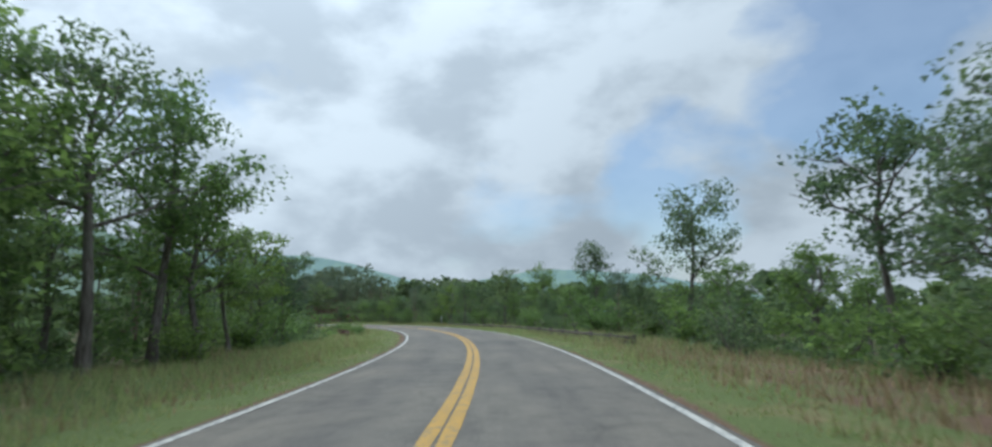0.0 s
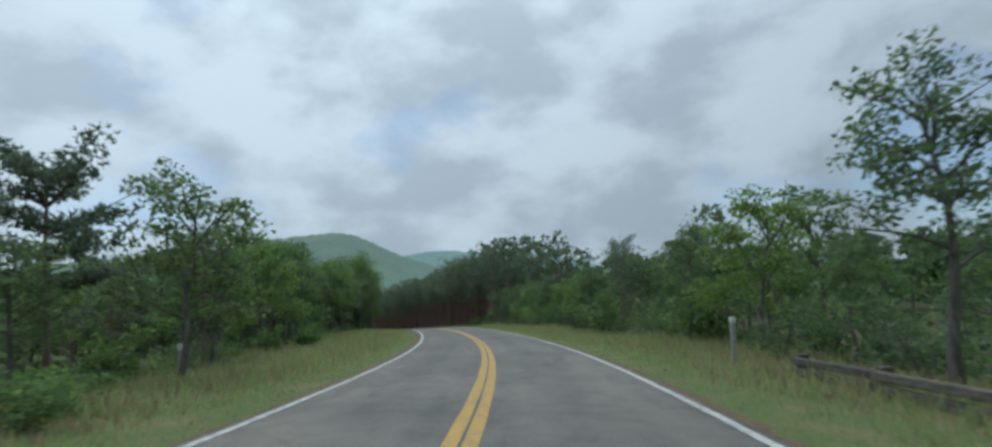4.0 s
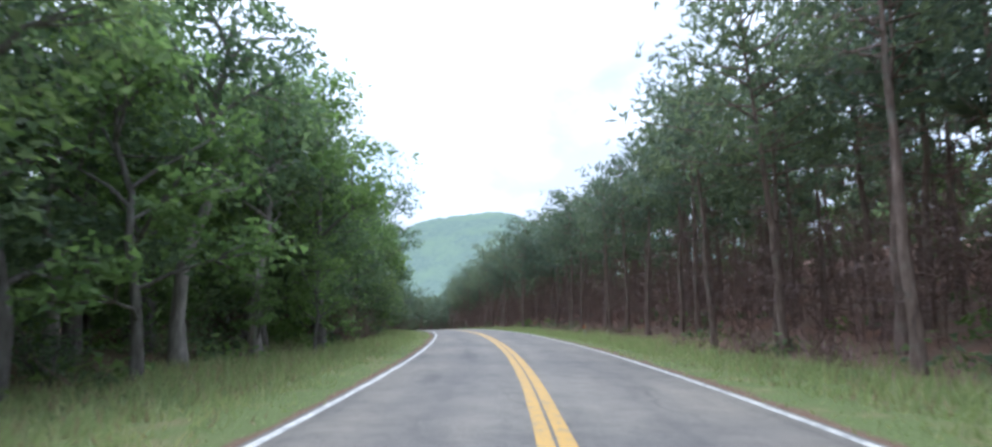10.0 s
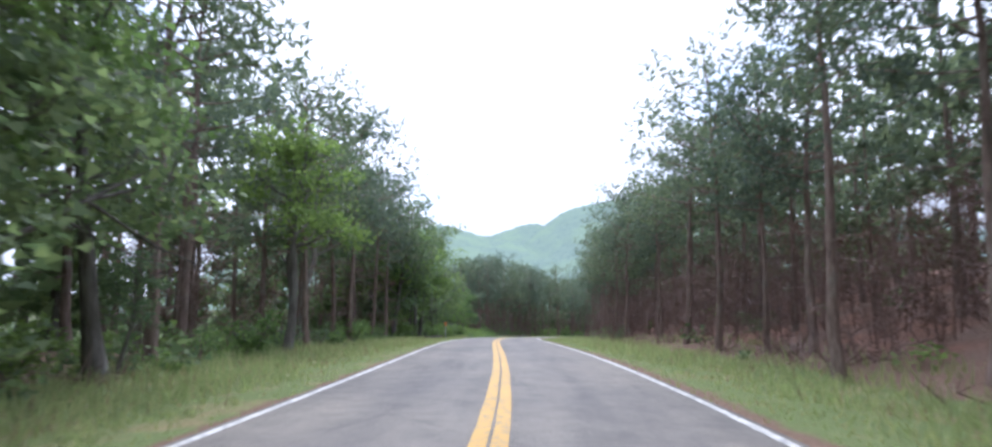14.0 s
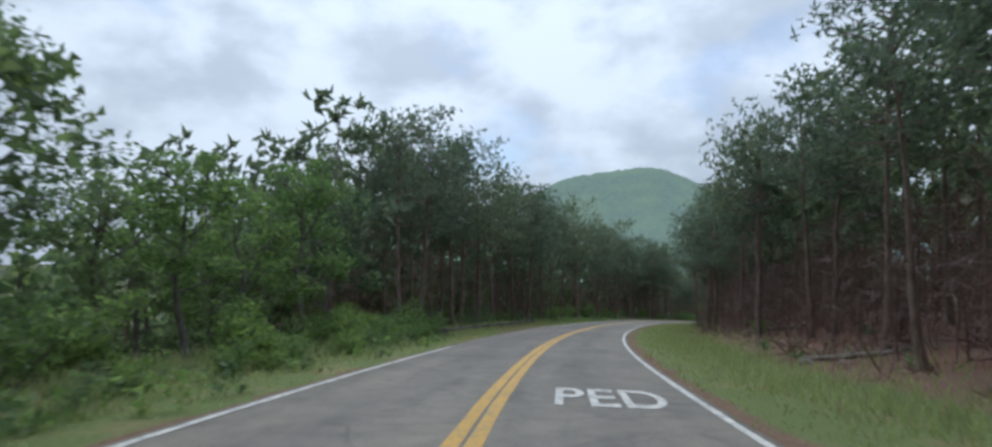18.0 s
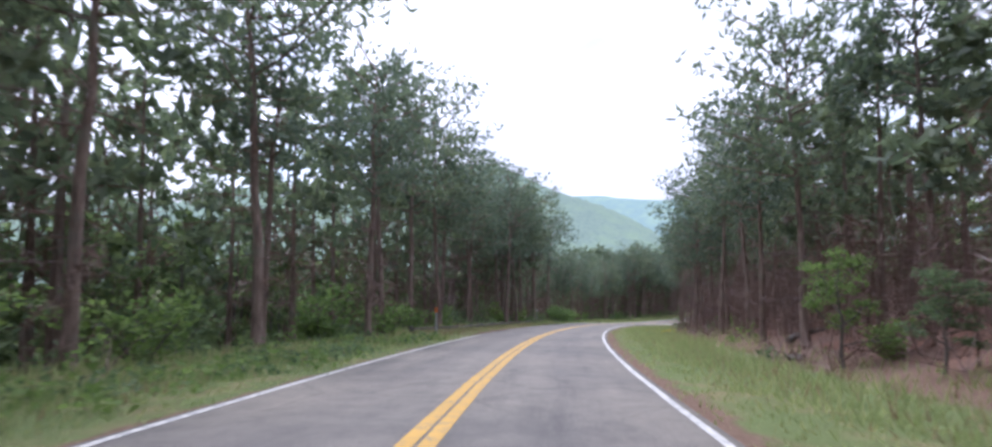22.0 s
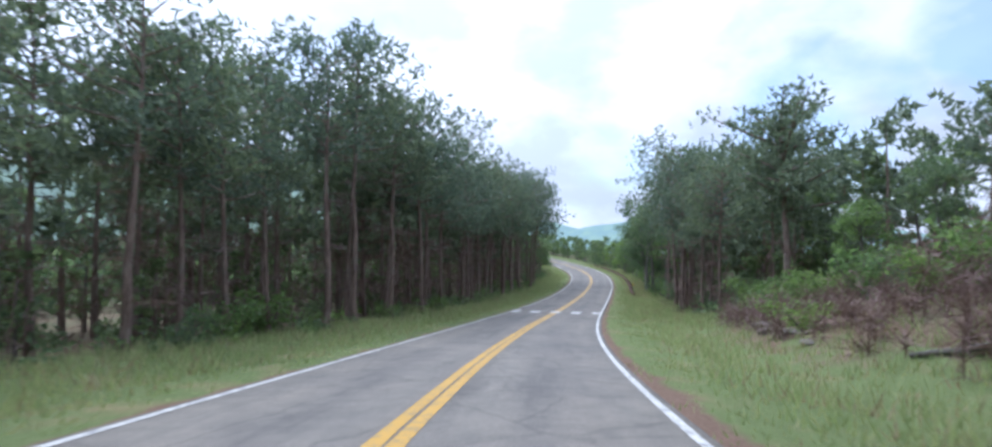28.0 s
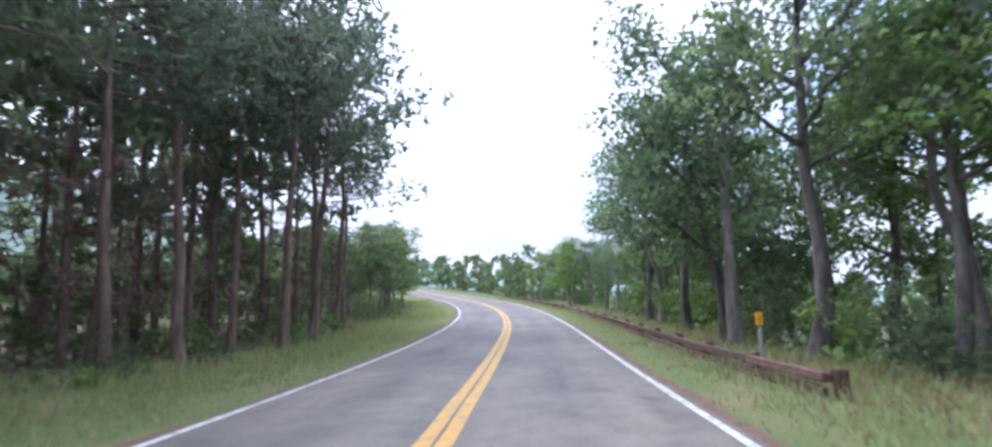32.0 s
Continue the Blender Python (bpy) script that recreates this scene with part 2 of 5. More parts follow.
def earth_material(name, stops_fine, stops_big, scale_fine=12, bump_d=0.05):
    m, nt, b = nodes(name, 0.95, 0.1)
    f = noise_tex(nt, scale_fine, 6, 0.7)
    g = noise_tex(nt, 0.45, 5, 0.6)
    c = blend(nt, ramp(nt, f, stops_fine), ramp(nt, g, stops_big), 0.6)
    nt.links.new(c, b.inputs["Base Color"])
    bump(nt, b, f, 0.7, bump_d)
    return m


def ground_material():
    m, nt, b = nodes("forest_ground", 0.95, 0.1)
    f = noise_tex(nt, 9, 7, 0.72)
    g = noise_tex(nt, 0.35, 5, 0.6)
    litter = ramp(nt, f, [(0.25, (0.075, 0.042, 0.03)), (0.48, (0.17, 0.09, 0.062)), (0.7, (0.3, 0.175, 0.125))])
    litter = blend(nt, litter, (0.14, 0.115, 0.09), ramp(nt, g, [(0.42, (0, 0, 0)), (0.68, (0.75, 0.75, 0.75))]))
    mould = ramp(nt, f, [(0.25, (0.045, 0.042, 0.026)), (0.5, (0.09, 0.083, 0.046)), (0.72, (0.15, 0.135, 0.075))])
    mould = blend(nt, mould, (0.06, 0.085, 0.028), ramp(nt, g, [(0.4, (0, 0, 0)), (0.6, (0.9, 0.9, 0.9))]))
    at_ = nt.nodes.new("ShaderNodeAttribute")
    at_.attribute_name = "litter"
    c = blend(nt, mould, litter, at_.outputs["Fac"])
    nt.links.new(c, b.inputs["Base Color"])
    bump(nt, b, f, 0.8, 0.06)
    return m


def verge_material():
    m, nt, b = nodes("verge_turf", 0.95, 0.1)
    f = noise_tex(nt, 14, 6, 0.72)
    g = noise_tex(nt, 0.7, 5, 0.62)
    turf = ramp(nt, f, [(0.25, (0.075, 0.1, 0.038)), (0.5, (0.112, 0.14, 0.052)), (0.75, (0.165, 0.182, 0.076))])
    dry = ramp(nt, f, [(0.25, (0.14, 0.1, 0.055)), (0.55, (0.25, 0.185, 0.105)), (0.8, (0.36, 0.28, 0.17))])
    turf = blend(nt, turf, dry, ramp(nt, g, [(0.5, (0, 0, 0)), (0.7, (0.7, 0.7, 0.7))]))
    soil = ramp(nt, f, [(0.25, (0.07, 0.046, 0.034)), (0.5, (0.148, 0.096, 0.066)), (0.75, (0.245, 0.172, 0.125))])
    at_ = nt.nodes.new("ShaderNodeAttribute")
    at_.attribute_name = "soil"
    edge = nt.nodes.new("ShaderNodeMath"); edge.operation = "ADD"
    nt.links.new(at_.outputs["Fac"], edge.inputs[0])
    gs = nt.nodes.new("ShaderNodeMath"); gs.operation = "MULTIPLY_ADD"; gs.inputs[1].default_value = 1.2; gs.inputs[2].default_value = -0.6
    nt.links.new(g, gs.inputs[0]); nt.links.new(gs.outputs[0], edge.inputs[1])
    c = blend(nt, turf, soil, ramp(nt, edge.outputs[0], [(0.35, (0, 0, 0)), (0.6, (1, 1, 1))]))
    nt.links.new(c, b.inputs["Base Color"])
    bump(nt, b, f, 0.7, 0.04)
    return m


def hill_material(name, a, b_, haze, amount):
    """A far wooded slope of the backdrop; its distance haze is painted on as emission."""
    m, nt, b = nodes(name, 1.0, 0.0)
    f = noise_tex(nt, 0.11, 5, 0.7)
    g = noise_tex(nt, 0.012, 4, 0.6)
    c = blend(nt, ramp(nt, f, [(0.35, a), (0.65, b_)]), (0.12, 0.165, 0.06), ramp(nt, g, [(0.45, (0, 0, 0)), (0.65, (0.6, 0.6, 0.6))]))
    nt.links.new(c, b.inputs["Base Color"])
    # even glow in the haze colour stands in for the air between
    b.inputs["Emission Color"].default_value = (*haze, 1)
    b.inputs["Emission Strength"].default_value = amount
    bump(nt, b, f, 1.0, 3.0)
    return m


def timber_material(name, a, b_, c_):
    m, nt, b = nodes(name, 0.9, 0.15)
    f = noise_tex(nt, 6, 6, 0.7, stretch=(6, 0.6, 6))
    g = noise_tex(nt, 1.1, 4)
    rnd = nt.nodes.new("ShaderNodeObjectInfo").outputs["Random"]
    c = ramp(nt, f, [(0.3, a), (0.5, b_), (0.72, c_)])
    c = blend(nt, c, ramp(nt, rnd, [(0, (0.7, 0.7, 0.72)), (1, (1.2, 1.12, 1.05))]), 0.9, "MULTIPLY")
    c = blend(nt, c, (0.1, 0.11, 0.07), ramp(nt, g, [(0.52, (0, 0, 0)), (0.72, (0.7, 0.7, 0.7))]))
    nt.links.new(c, b.inputs["Base Color"])
    bump(nt, b, f, 0.6, 0.015)
    return m


M_GROUND = ground_material()
M_VERGE = verge_material()
M_TIMBER = timber_material("grey_weathered_timber", (0.055, 0.048, 0.043), (0.115, 0.104, 0.094), (0.2, 0.185, 0.168))
M_REDTIMBER = timber_material("reddish_timber", (0.06, 0.036, 0.03), (0.13, 0.078, 0.064), (0.2, 0.14, 0.118))
M_STONE = earth_material("pale_rock", [(0.3, (0.11, 0.095, 0.08)), (0.55, (0.2, 0.18, 0.16)), (0.75, (0.32, 0.29, 0.26))], [(0.4, (0.14, 0.115, 0.095)), (0.6, (0.24, 0.21, 0.185))], 5, 0.04)
# both glow blue-grey: painted haze, stronger on the farther ridge
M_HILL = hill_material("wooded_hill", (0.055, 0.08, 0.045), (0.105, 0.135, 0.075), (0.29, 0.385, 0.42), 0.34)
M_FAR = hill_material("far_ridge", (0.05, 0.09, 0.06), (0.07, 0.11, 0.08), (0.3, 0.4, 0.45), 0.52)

# ---- the road's line ----
S_FROM, BEND_STEP, GRADE_STEP = -30.0, 14.0, 22.0
ag = np.arange(S_FROM, 634.0, 1.0)
kap = np.interp(ag, S_FROM + BEND_STEP * np.arange(len(BENDS)), np.array(BENDS) / 1000)
slope = np.radians(np.interp(ag, S_FROM + GRADE_STEP * np.arange(len(GRADES)), GRADES))
head = np.concatenate([[0], np.cumsum((kap[1:] + kap[:-1]) / 2)])
head -= np.interp(0, ag, head)
hm, gm = (head[1:] + head[:-1]) / 2, (slope[1:] + slope[:-1]) / 2
mid_line = np.concatenate([np.zeros((1, 3)), np.cumsum(np.stack([-np.sin(hm) * np.cos(gm), np.cos(hm) * np.cos(gm), np.sin(gm)], 1), 0)])
mid_line -= np.array([np.interp(0, ag, mid_line[:, j]) for j in range(3)])
# stations are counted from uneven marks: what a station lacks to the true length along the road
MARK_S = [-6.4, 59.1, 99.6, 138.1, 167.2, 196.6, 233.3, 269.0, 314.3, 358.6, 386.7, 423.2, 475.4]
MARK_D = [4.6, 0.7, -1.35, -3.2, -4.8, -6.0, -5.2, -4.4, -3.0, -0.5, 0.8, 2.2, 1.9]
sg = np.arange(S_FROM, 625.0, 1.0)
true_s = sg + np.interp(sg, MARK_S, MARK_D)
head = np.interp(true_s, ag, head)
mid_line = np.stack([np.interp(true_s, ag, mid_line[:, j]) for j in range(3)], 1)


def on_line(s, d=0.0, up=0.0):
    """World place at station s metres along the road, d metres to its right; arrays or numbers."""
    s, d = np.asarray(s, float), np.asarray(d, float)
    h = np.interp(s, sg, head)
    c = np.stack([np.interp(s, sg, mid_line[:, j]) for j in range(3)], -1)
    return c + np.stack([np.cos(h) * d, np.sin(h) * d, np.zeros_like(h * d) + up], -1)


def station(xy):
    """Nearest station and side offset of places (n, 2)."""
    xy = np.asarray(xy, float).reshape(-1, 2)
    ss, dd = np.empty(len(xy)), np.empty(len(xy))
    for a in range(0, len(xy), 4000):
        q = xy[a:a + 4000]
        i = ((q[:, None] - mid_line[None, ::2, :2]) ** 2).sum(2).argmin(1) * 2
        v = q - mid_line[i, :2]
        along = -np.sin(head[i]) * v[:, 0] + np.cos(head[i]) * v[:, 1]
        ss[a:a + 4000] = np.clip(sg[i] + along, sg[0], sg[-1])
        dd[a:a + 4000] = np.cos(head[i]) * v[:, 0] + np.sin(head[i]) * v[:, 1]
        far = np.hypot(v[:, 0], v[:, 1])
        dd[a:a + 4000] = np.where(np.abs(dd[a:a + 4000]) < far * 0.9, np.sign(dd[a:a + 4000] + 1e-9) * far, dd[a:a + 4000])
    return ss, dd


# fall or rise of the land beside the road, by station: metres per metre
RIGHT_S = [-30, 0, 70, 90, 125, 140, 165, 215, 240, 300, 360, 400, 425, 436, 446, 462, 480, 520, 625]
RIGHT_V = [-0.1, -0.16, -0.16, -0.03, 0.0, 0.08, 0.28, 0.36, 0.28, 0.32, 0.3, 0.2, 0.34, 0.55, 0.25, -0.02, -0.14, -0.2, -0.12]
LEFT_S = [-30, 20, 35, 65, 90, 110, 160, 195, 215, 240, 262, 330, 400, 425, 480, 625]
LEFT_V = [0.02, 0.0, -0.14, -0.14, -0.06, -0.03, 0.0, 0.1, 0.06, -0.02, -0.2, -0.24, -0.22, -0.08, -0.06, 0.05]
LITTER_S = [-30, 120, 150, 210, 235, 400, 440, 470, 625]
LITTER_R = [0.1, 0.1, 0.8, 1.0, 1.0, 1.0, 0.5, 0.3, 0.2]
LITTER_L = [0.05, 0.1, 0.2, 0.8, 0.2, 0.15, 0.3, 0.3, 0.2]


def side_height(s, d):
    """Height of the land over the road's middle at station s, offset d."""
    s, d = np.asarray(s, float), np.asarray(d, float)
    r = np.abs(d)
    v = np.where(d > 0, np.interp(s, RIGHT_S, RIGHT_V), np.interp(s, LEFT_S, LEFT_V))
    edge = -0.015 - 0.02 * np.clip(r - 3.0, 0, 1.2) - 0.07 * np.clip(r - 4.2, 0, 2.2) + 0.05 * np.clip(r - 6.4, 0, 2.0)
    x = np.clip(r - 7.2, 0, None)
    ramp_ = x * x / (x + 2.0)
    lift = v * 24 * np.tanh(ramp_ / 24)
    bumps = 0.16 * (np.sin(s * 0.55 + d * 0.35) + np.sin(s * 0.21 - d * 0.63 + 1.3)) * np.clip((r - 7) / 6, 0, 1)
    return edge + lift + bumps


def land(xy):
    s, d = station(xy)
    base = np.interp(s, sg, mid_line[:, 2])
    near = base + side_height(s, d)
    x, y = xy[:, 0], xy[:, 1]
    far = -46 - 14 * np.sin(x * 0.004 + 1) * np.cos(y * 0.005) - 0.02 * np.hypot(x + 150, y - 250)
    w = np.clip((np.abs(d) - 70) / 170, 0, 1)
    w = w * w * (3 - 2 * w)
    return near * (1 - w) + np.minimum(far, base) * w, s, d


def mesh_of(name, verts, faces, mats, idx=None, smooth=False):
    me = bpy.data.meshes.new(name)
    me.from_pydata([tuple(v) for v in verts] if not isinstance(verts, np.ndarray) else verts.tolist(), [], faces if isinstance(faces, list) else faces.tolist())
    for m in mats:
        me.materials.append(m)
    if idx is not None:
        me.polygons.foreach_set("material_index", np.asarray(idx, np.int32))
    if smooth:
        me.polygons.foreach_set("use_smooth", np.ones(len(me.polygons), bool))
    me.update()
    return me


def grid_faces(rows_, cols, closed=False):
    i, j = np.meshgrid(np.arange(rows_ - 1), np.arange(cols if closed else cols - 1), indexing="ij")
    a, b_ = i * cols + j, i * cols + (j + 1) % cols
    return np.stack([a, b_, b_ + cols, a + cols], -1).reshape(-1, 4)


def part(name, me, parent, label=""):
    ob = new(name, me)
    ob.parent = parent
    return tagged(ob, label=label)


# ---- ground ----
def make_ground():
    def axis(lo, hi, step):
        core = np.arange(lo, hi + step / 2, step)
        out, g = [], step
        x = 0.0
        while x < 4800:
            g = min(g * 1.22, 260)
            x += g
            out.append(x)
        out = np.array(out)
        return np.concatenate([lo - out[::-1], core, hi + out])
    xs, ys = axis(-330, 70, 3.2), axis(-60, 600, 3.2)
    gx, gy = np.meshgrid(xs, ys, indexing="ij")
    xy = np.stack([gx.ravel(), gy.ravel()], 1)
    z, s, d = land(xy)
    r = np.abs(d)
    z = z - 0.35 * np.clip((10.2 - r) / 2.0, 0, 1)
    me = mesh_of("ground", np.column_stack([xy, z]), grid_faces(len(xs), len(ys))[:, ::-1], [M_GROUND], smooth=True)
    lit = np.where(d > 0, np.interp(s, LITTER_S, LITTER_R), np.interp(s, LITTER_S, LITTER_L))
    lit = lit * np.clip((55 - r) / 15, 0, 1)
    me.attributes.new("litter", "FLOAT", "POINT").data.foreach_set("value", lit.astype(np.float32))
    tagged(new("ground", me), "wooded mountainside covered with leaf litter and undergrowth", "ground", kind="structure")


make_ground()


def make_hill(name, cx, cy, base, top, rx, ry, turn, mat, label, seed, n=70, lump=6.0):
    rng = np.random.default_rng(seed)
    u = np.linspace(-1, 1, n)
    gx, gy = np.meshgrid(u, u, indexing="ij")
    h = np.clip(1 - (np.sqrt(gx ** 2 + gy ** 2 + 0.03) - 0.173) / 0.842, 0, None)
    h = h * h * (3 - 2 * h) * 0.55 + h * 0.45
    z = base + (top - base) * h
    ph = rng.random(8) * 6.28
    z += h * (top - base) * 0.05 * (np.sin(gx * 7 + ph[0]) * np.cos(gy * 6 + ph[1]) + 0.6 * np.sin(gx * 13 + gy * 9 + ph[2]))
    z += rng.random(z.shape) * lump * (h > 0.01)
    x, y = gx * rx, gy * ry
    c, s_ = math.cos(turn), math.sin(turn)
    v = np.stack([cx + c * x - s_ * y, cy + s_ * x + c * y, z], -1).reshape(-1, 3)
    me = mesh_of(name, v, grid_faces(n, n)[:, ::-1], [mat], smooth=True)
    tagged(new(name, me), label, "hill", kind="structure")


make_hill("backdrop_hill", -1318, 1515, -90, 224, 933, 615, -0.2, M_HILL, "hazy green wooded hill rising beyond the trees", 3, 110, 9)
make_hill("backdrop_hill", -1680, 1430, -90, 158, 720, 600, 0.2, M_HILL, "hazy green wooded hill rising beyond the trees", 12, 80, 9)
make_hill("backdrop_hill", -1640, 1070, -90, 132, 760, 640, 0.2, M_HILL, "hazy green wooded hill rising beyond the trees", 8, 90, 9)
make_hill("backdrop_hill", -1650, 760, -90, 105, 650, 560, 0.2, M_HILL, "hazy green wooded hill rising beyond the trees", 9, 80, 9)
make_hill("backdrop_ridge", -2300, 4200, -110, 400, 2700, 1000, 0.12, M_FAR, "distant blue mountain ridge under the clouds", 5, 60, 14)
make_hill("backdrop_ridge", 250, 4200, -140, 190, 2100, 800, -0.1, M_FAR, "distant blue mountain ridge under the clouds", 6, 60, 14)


# ---- road, lines and verges ----
def strip(name, s0, s1, offs, ups, mat, step=2.0, wobble=0.0, seed=0, uv=False, per=None):
    st = np.arange(s0, s1 + step / 2, step)
    offs, ups = np.array(offs, float), np.array(ups, float)
    rng = np.random.default_rng(seed)
    dd = np.repeat(offs[None], len(st), 0)
    if wobble:
        dd[:, 0] += (rng.random(len(st)) - 0.5) * wobble
        dd[:, -1] += (rng.random(len(st)) - 0.5) * wobble
    p = on_line(np.repeat(st[:, None], len(offs), 1), dd)
    p[..., 2] += ups[None] if per is None else per(st[:, None], dd)
    f = grid_faces(len(st), len(offs))
    me = mesh_of(name, p.reshape(-1, 3), f[:, ::-1], [mat], smooth=True)
    if uv:
        lay = me.uv_layers.new(name="UVMap")
        li = np.empty(len(me.loops), np.int32)
        me.loops.foreach_get("vertex_index", li)
        uvv = np.stack([(dd / 3.5).ravel(), (np.repeat(st[:, None], len(offs), 1) * 0.1).ravel()], 1)[li]
        lay.data.foreach_set("uv", uvv.ravel().astype(np.float32))
    return me


def make_road():
    me = strip("road", -30, 622, [-3.3, -3.2, -3.0, -1.6, 0, 1.6, 3.0, 3.2, 3.3], [-0.2, -0.014, -0.008, -0.002, 0, -0.002, -0.008, -0.014, -0.2], M_ASPHALT, 1.0, 0.12, 4, True)
    tagged(new("road", me), "two-lane road of worn grey asphalt with fine cracks", "road", kind="structure")
    for a, s0, s1, m in ((-3.03, -28, 288, M_WHITE), (-3.03, 288, 318, M_FADED), (-3.03, 318, 357, M_WHITE), (-3.03, 357, 384, M_FADED), (-3.03, 384, 620, M_WHITE), (3.03, -28, 620, M_WHITE)):
        me = strip("edge_line", s0, s1, [a - 0.058, a + 0.058], [0.0, 0.0], m, 1.0, 0.02, 7)
        tagged(new("edge_line", me), "worn white edge line painted on the asphalt" if m is M_WHITE else "nearly worn-off white edge line on the asphalt", "road line", kind="structure")
    for a in (-0.109, 0.109):
        me = strip("centre_line", -28, 620, [a - 0.088, a + 0.088], [0.006, 0.006], M_YELLOW, 1.0, 0.015, 9)
        tagged(new("centre_line", me), "solid yellow centre line of a double pair", "road line", kind="structure")


make_road()
VERGE_D = np.array([3.1, 3.3, 3.7, 4.3, 4.9, 5.6, 6.4, 7.2, 8.0, 8.8, 9.6, 10.6])


def bare_soil(s, d):
    """Share of leaf litter, dry ground or cut earth on the verges."""
    s, d = np.asarray(s, float), np.asarray(d, float)
    r = np.abs(d)
    pines = np.interp(s, [146, 168, 405, 424], [0, 0.95, 0.95, 0]) * np.clip((r - 7.3) / 0.9, 0, 1)
    cut = np.interp(s, [424, 431, 443, 448], [0, 0.5, 0.5, 0]) * np.clip((r - 6.9) / 0.8, 0, 1)
    dry = np.interp(s, [-30, 10, 22, 30], [0.55, 0.55, 0.3, 0]) * np.clip((r - 5.2) / 1.2, 0, 1)
    left = np.interp(s, [180, 195, 215, 225, 299, 306, 316, 324, 345, 362, 385, 400], [0, 0.7, 0.7, 0, 0, 0.7, 0.7, 0, 0, 0.7, 0.75, 0]) * np.clip(1 - np.abs(r - np.interp(s, [215, 284], [9, 4.8])) / 2.0, 0, 1)
    worn = np.interp(s, [296, 302, 316, 322, 356, 362, 384, 392], [0, 0.6, 0.6, 0, 0, 0.75, 0.75, 0]) * np.clip(1 - (r - 4.1) / 0.8, 0, 1)
    return np.where(d > 0, np.maximum(np.maximum(pines, cut), dry), np.maximum(left, worn))


def make_verge(side, name):
    def height(st, dd):
        q = side_height(st, dd)
        r = np.abs(dd)
        q = q - 0.05 - 0.25 * np.clip((r - 9.7) / 0.8, 0, 1)
        q += 0.05 * np.sin(st * 1.7 + r * 2.1) * np.sin(st * 0.63 + 1.0) * np.clip((r - 3.6) / 1.0, 0, 1)
        return q
    offs = VERGE_D * side
    if side < 0:
        offs = offs[::-1]
    me = strip(name, -30, 622, offs, offs * 0, M_VERGE, 1.0, 0.0, 0, False, height)
    v = np.empty(len(me.vertices) * 3)
    me.vertices.foreach_get("co", v)
    r = np.tile(np.abs(offs), len(me.vertices) // len(offs))
    ss = np.repeat(np.arange(-30, 622.5, 1.0), len(offs))
    soil = np.maximum(np.clip(1.0 - (r - 3.25) / (np.interp(ss, [140, 170, 425, 442], [0.35, 0.75, 0.75, 0.35]) if side > 0 else 0.4), 0, 1), bare_soil(ss, r * side))
    me.attributes.new("soil", "FLOAT", "POINT").data.foreach_set("value", soil.astype(np.float32))
    tagged(new(name, me), "roadside verge of mown grass with a strip of bare reddish soil", "verge", kind="structure")


make_verge(1, "verge_east")
make_verge(-1, "verge_west")


# ---- plants: shapes ----
def tube(pts, radii, sides=6):
    pts = np.asarray(pts, float)
    t = np.gradient(pts, axis=0)
    t /= np.linalg.norm(t, axis=1)[:, None] + 1e-9
    ref = np.where(np.abs(t[:, 2:3]) > 0.9, np.array([[1.0, 0, 0]]), np.array([[0, 0, 1.0]]))
    a = np.cross(t, ref)
    a /= np.linalg.norm(a, axis=1)[:, None] + 1e-9
    b_ = np.cross(t, a)
    ang = np.linspace(0, 2 * np.pi, sides, endpoint=False)
    ring = a[:, None] * np.cos(ang)[None, :, None] + b_[:, None] * np.sin(ang)[None, :, None]
    v = pts[:, None] + ring * np.asarray(radii, float)[:, None, None]
    return v.reshape(-1, 3), grid_faces(len(pts), sides, True)


class Heap:
    """Collects vertices and faces of one mesh."""

    def __init__(self):
        self.v, self.f, self.n = [], [], 0

    def add(self, v, f):
        self.v.append(v)
        self.f.append(np.asarray(f) + self.n)
        self.n += len(v)

    def verts(self):
        return np.concatenate(self.v) if self.v else np.zeros((0, 3))

    def faces(self):
        return [q for f in self.f for q in f.tolist()]


def unit(rng, n):
    v = rng.normal(size=(n, 3))
    return v / np.linalg.norm(v, axis=1)[:, None]


def leaves(heap, rng, centres, size, droop=0.25):
    """Small pointed leaf sprays, one at each centre."""
    n = len(centres)
    a = unit(rng, n)
    a[:, 2] = a[:, 2] * 0.6 - droop
    a /= np.linalg.norm(a, axis=1)[:, None]
    b_ = np.cross(a, unit(rng, n))
    b_ /= np.linalg.norm(b_, axis=1)[:, None] + 1e-9
    s = size * (0.6 + 0.8 * rng.random(n))[:, None]
    w = (0.3 + 0.25 * rng.random(n))[:, None]
    v = np.stack([centres - a * s * 0.5, centres + a * s * 0.5 + b_ * s * w * 0.5, centres + a * s * 0.15 - b_ * s * w], 1).reshape(-1, 3)
    heap.add(v, np.arange(n * 3).reshape(-1, 3))


def spikes(heap, rng, centres, each, length, width, lift=0.35):
    """Bunches of thin pointed blades round each centre."""
    n = len(centres) * each
    c = np.repeat(centres, each, 0)
    a = unit(rng, n)
    a[:, 2] += lift
    a /= np.linalg.norm(a, axis=1)[:, None]
    b_ = np.cross(a, unit(rng, n))
    b_ /= np.linalg.norm(b_, axis=1)[:, None] + 1e-9
    ln = length * (0.6 + 0.7 * rng.random(n))[:, None]
    v = np.stack([c - b_ * width / 2, c + b_ * width / 2, c + a * ln], 1).reshape(-1, 3)
    heap.add(v, np.arange(n * 3).reshape(-1, 3))


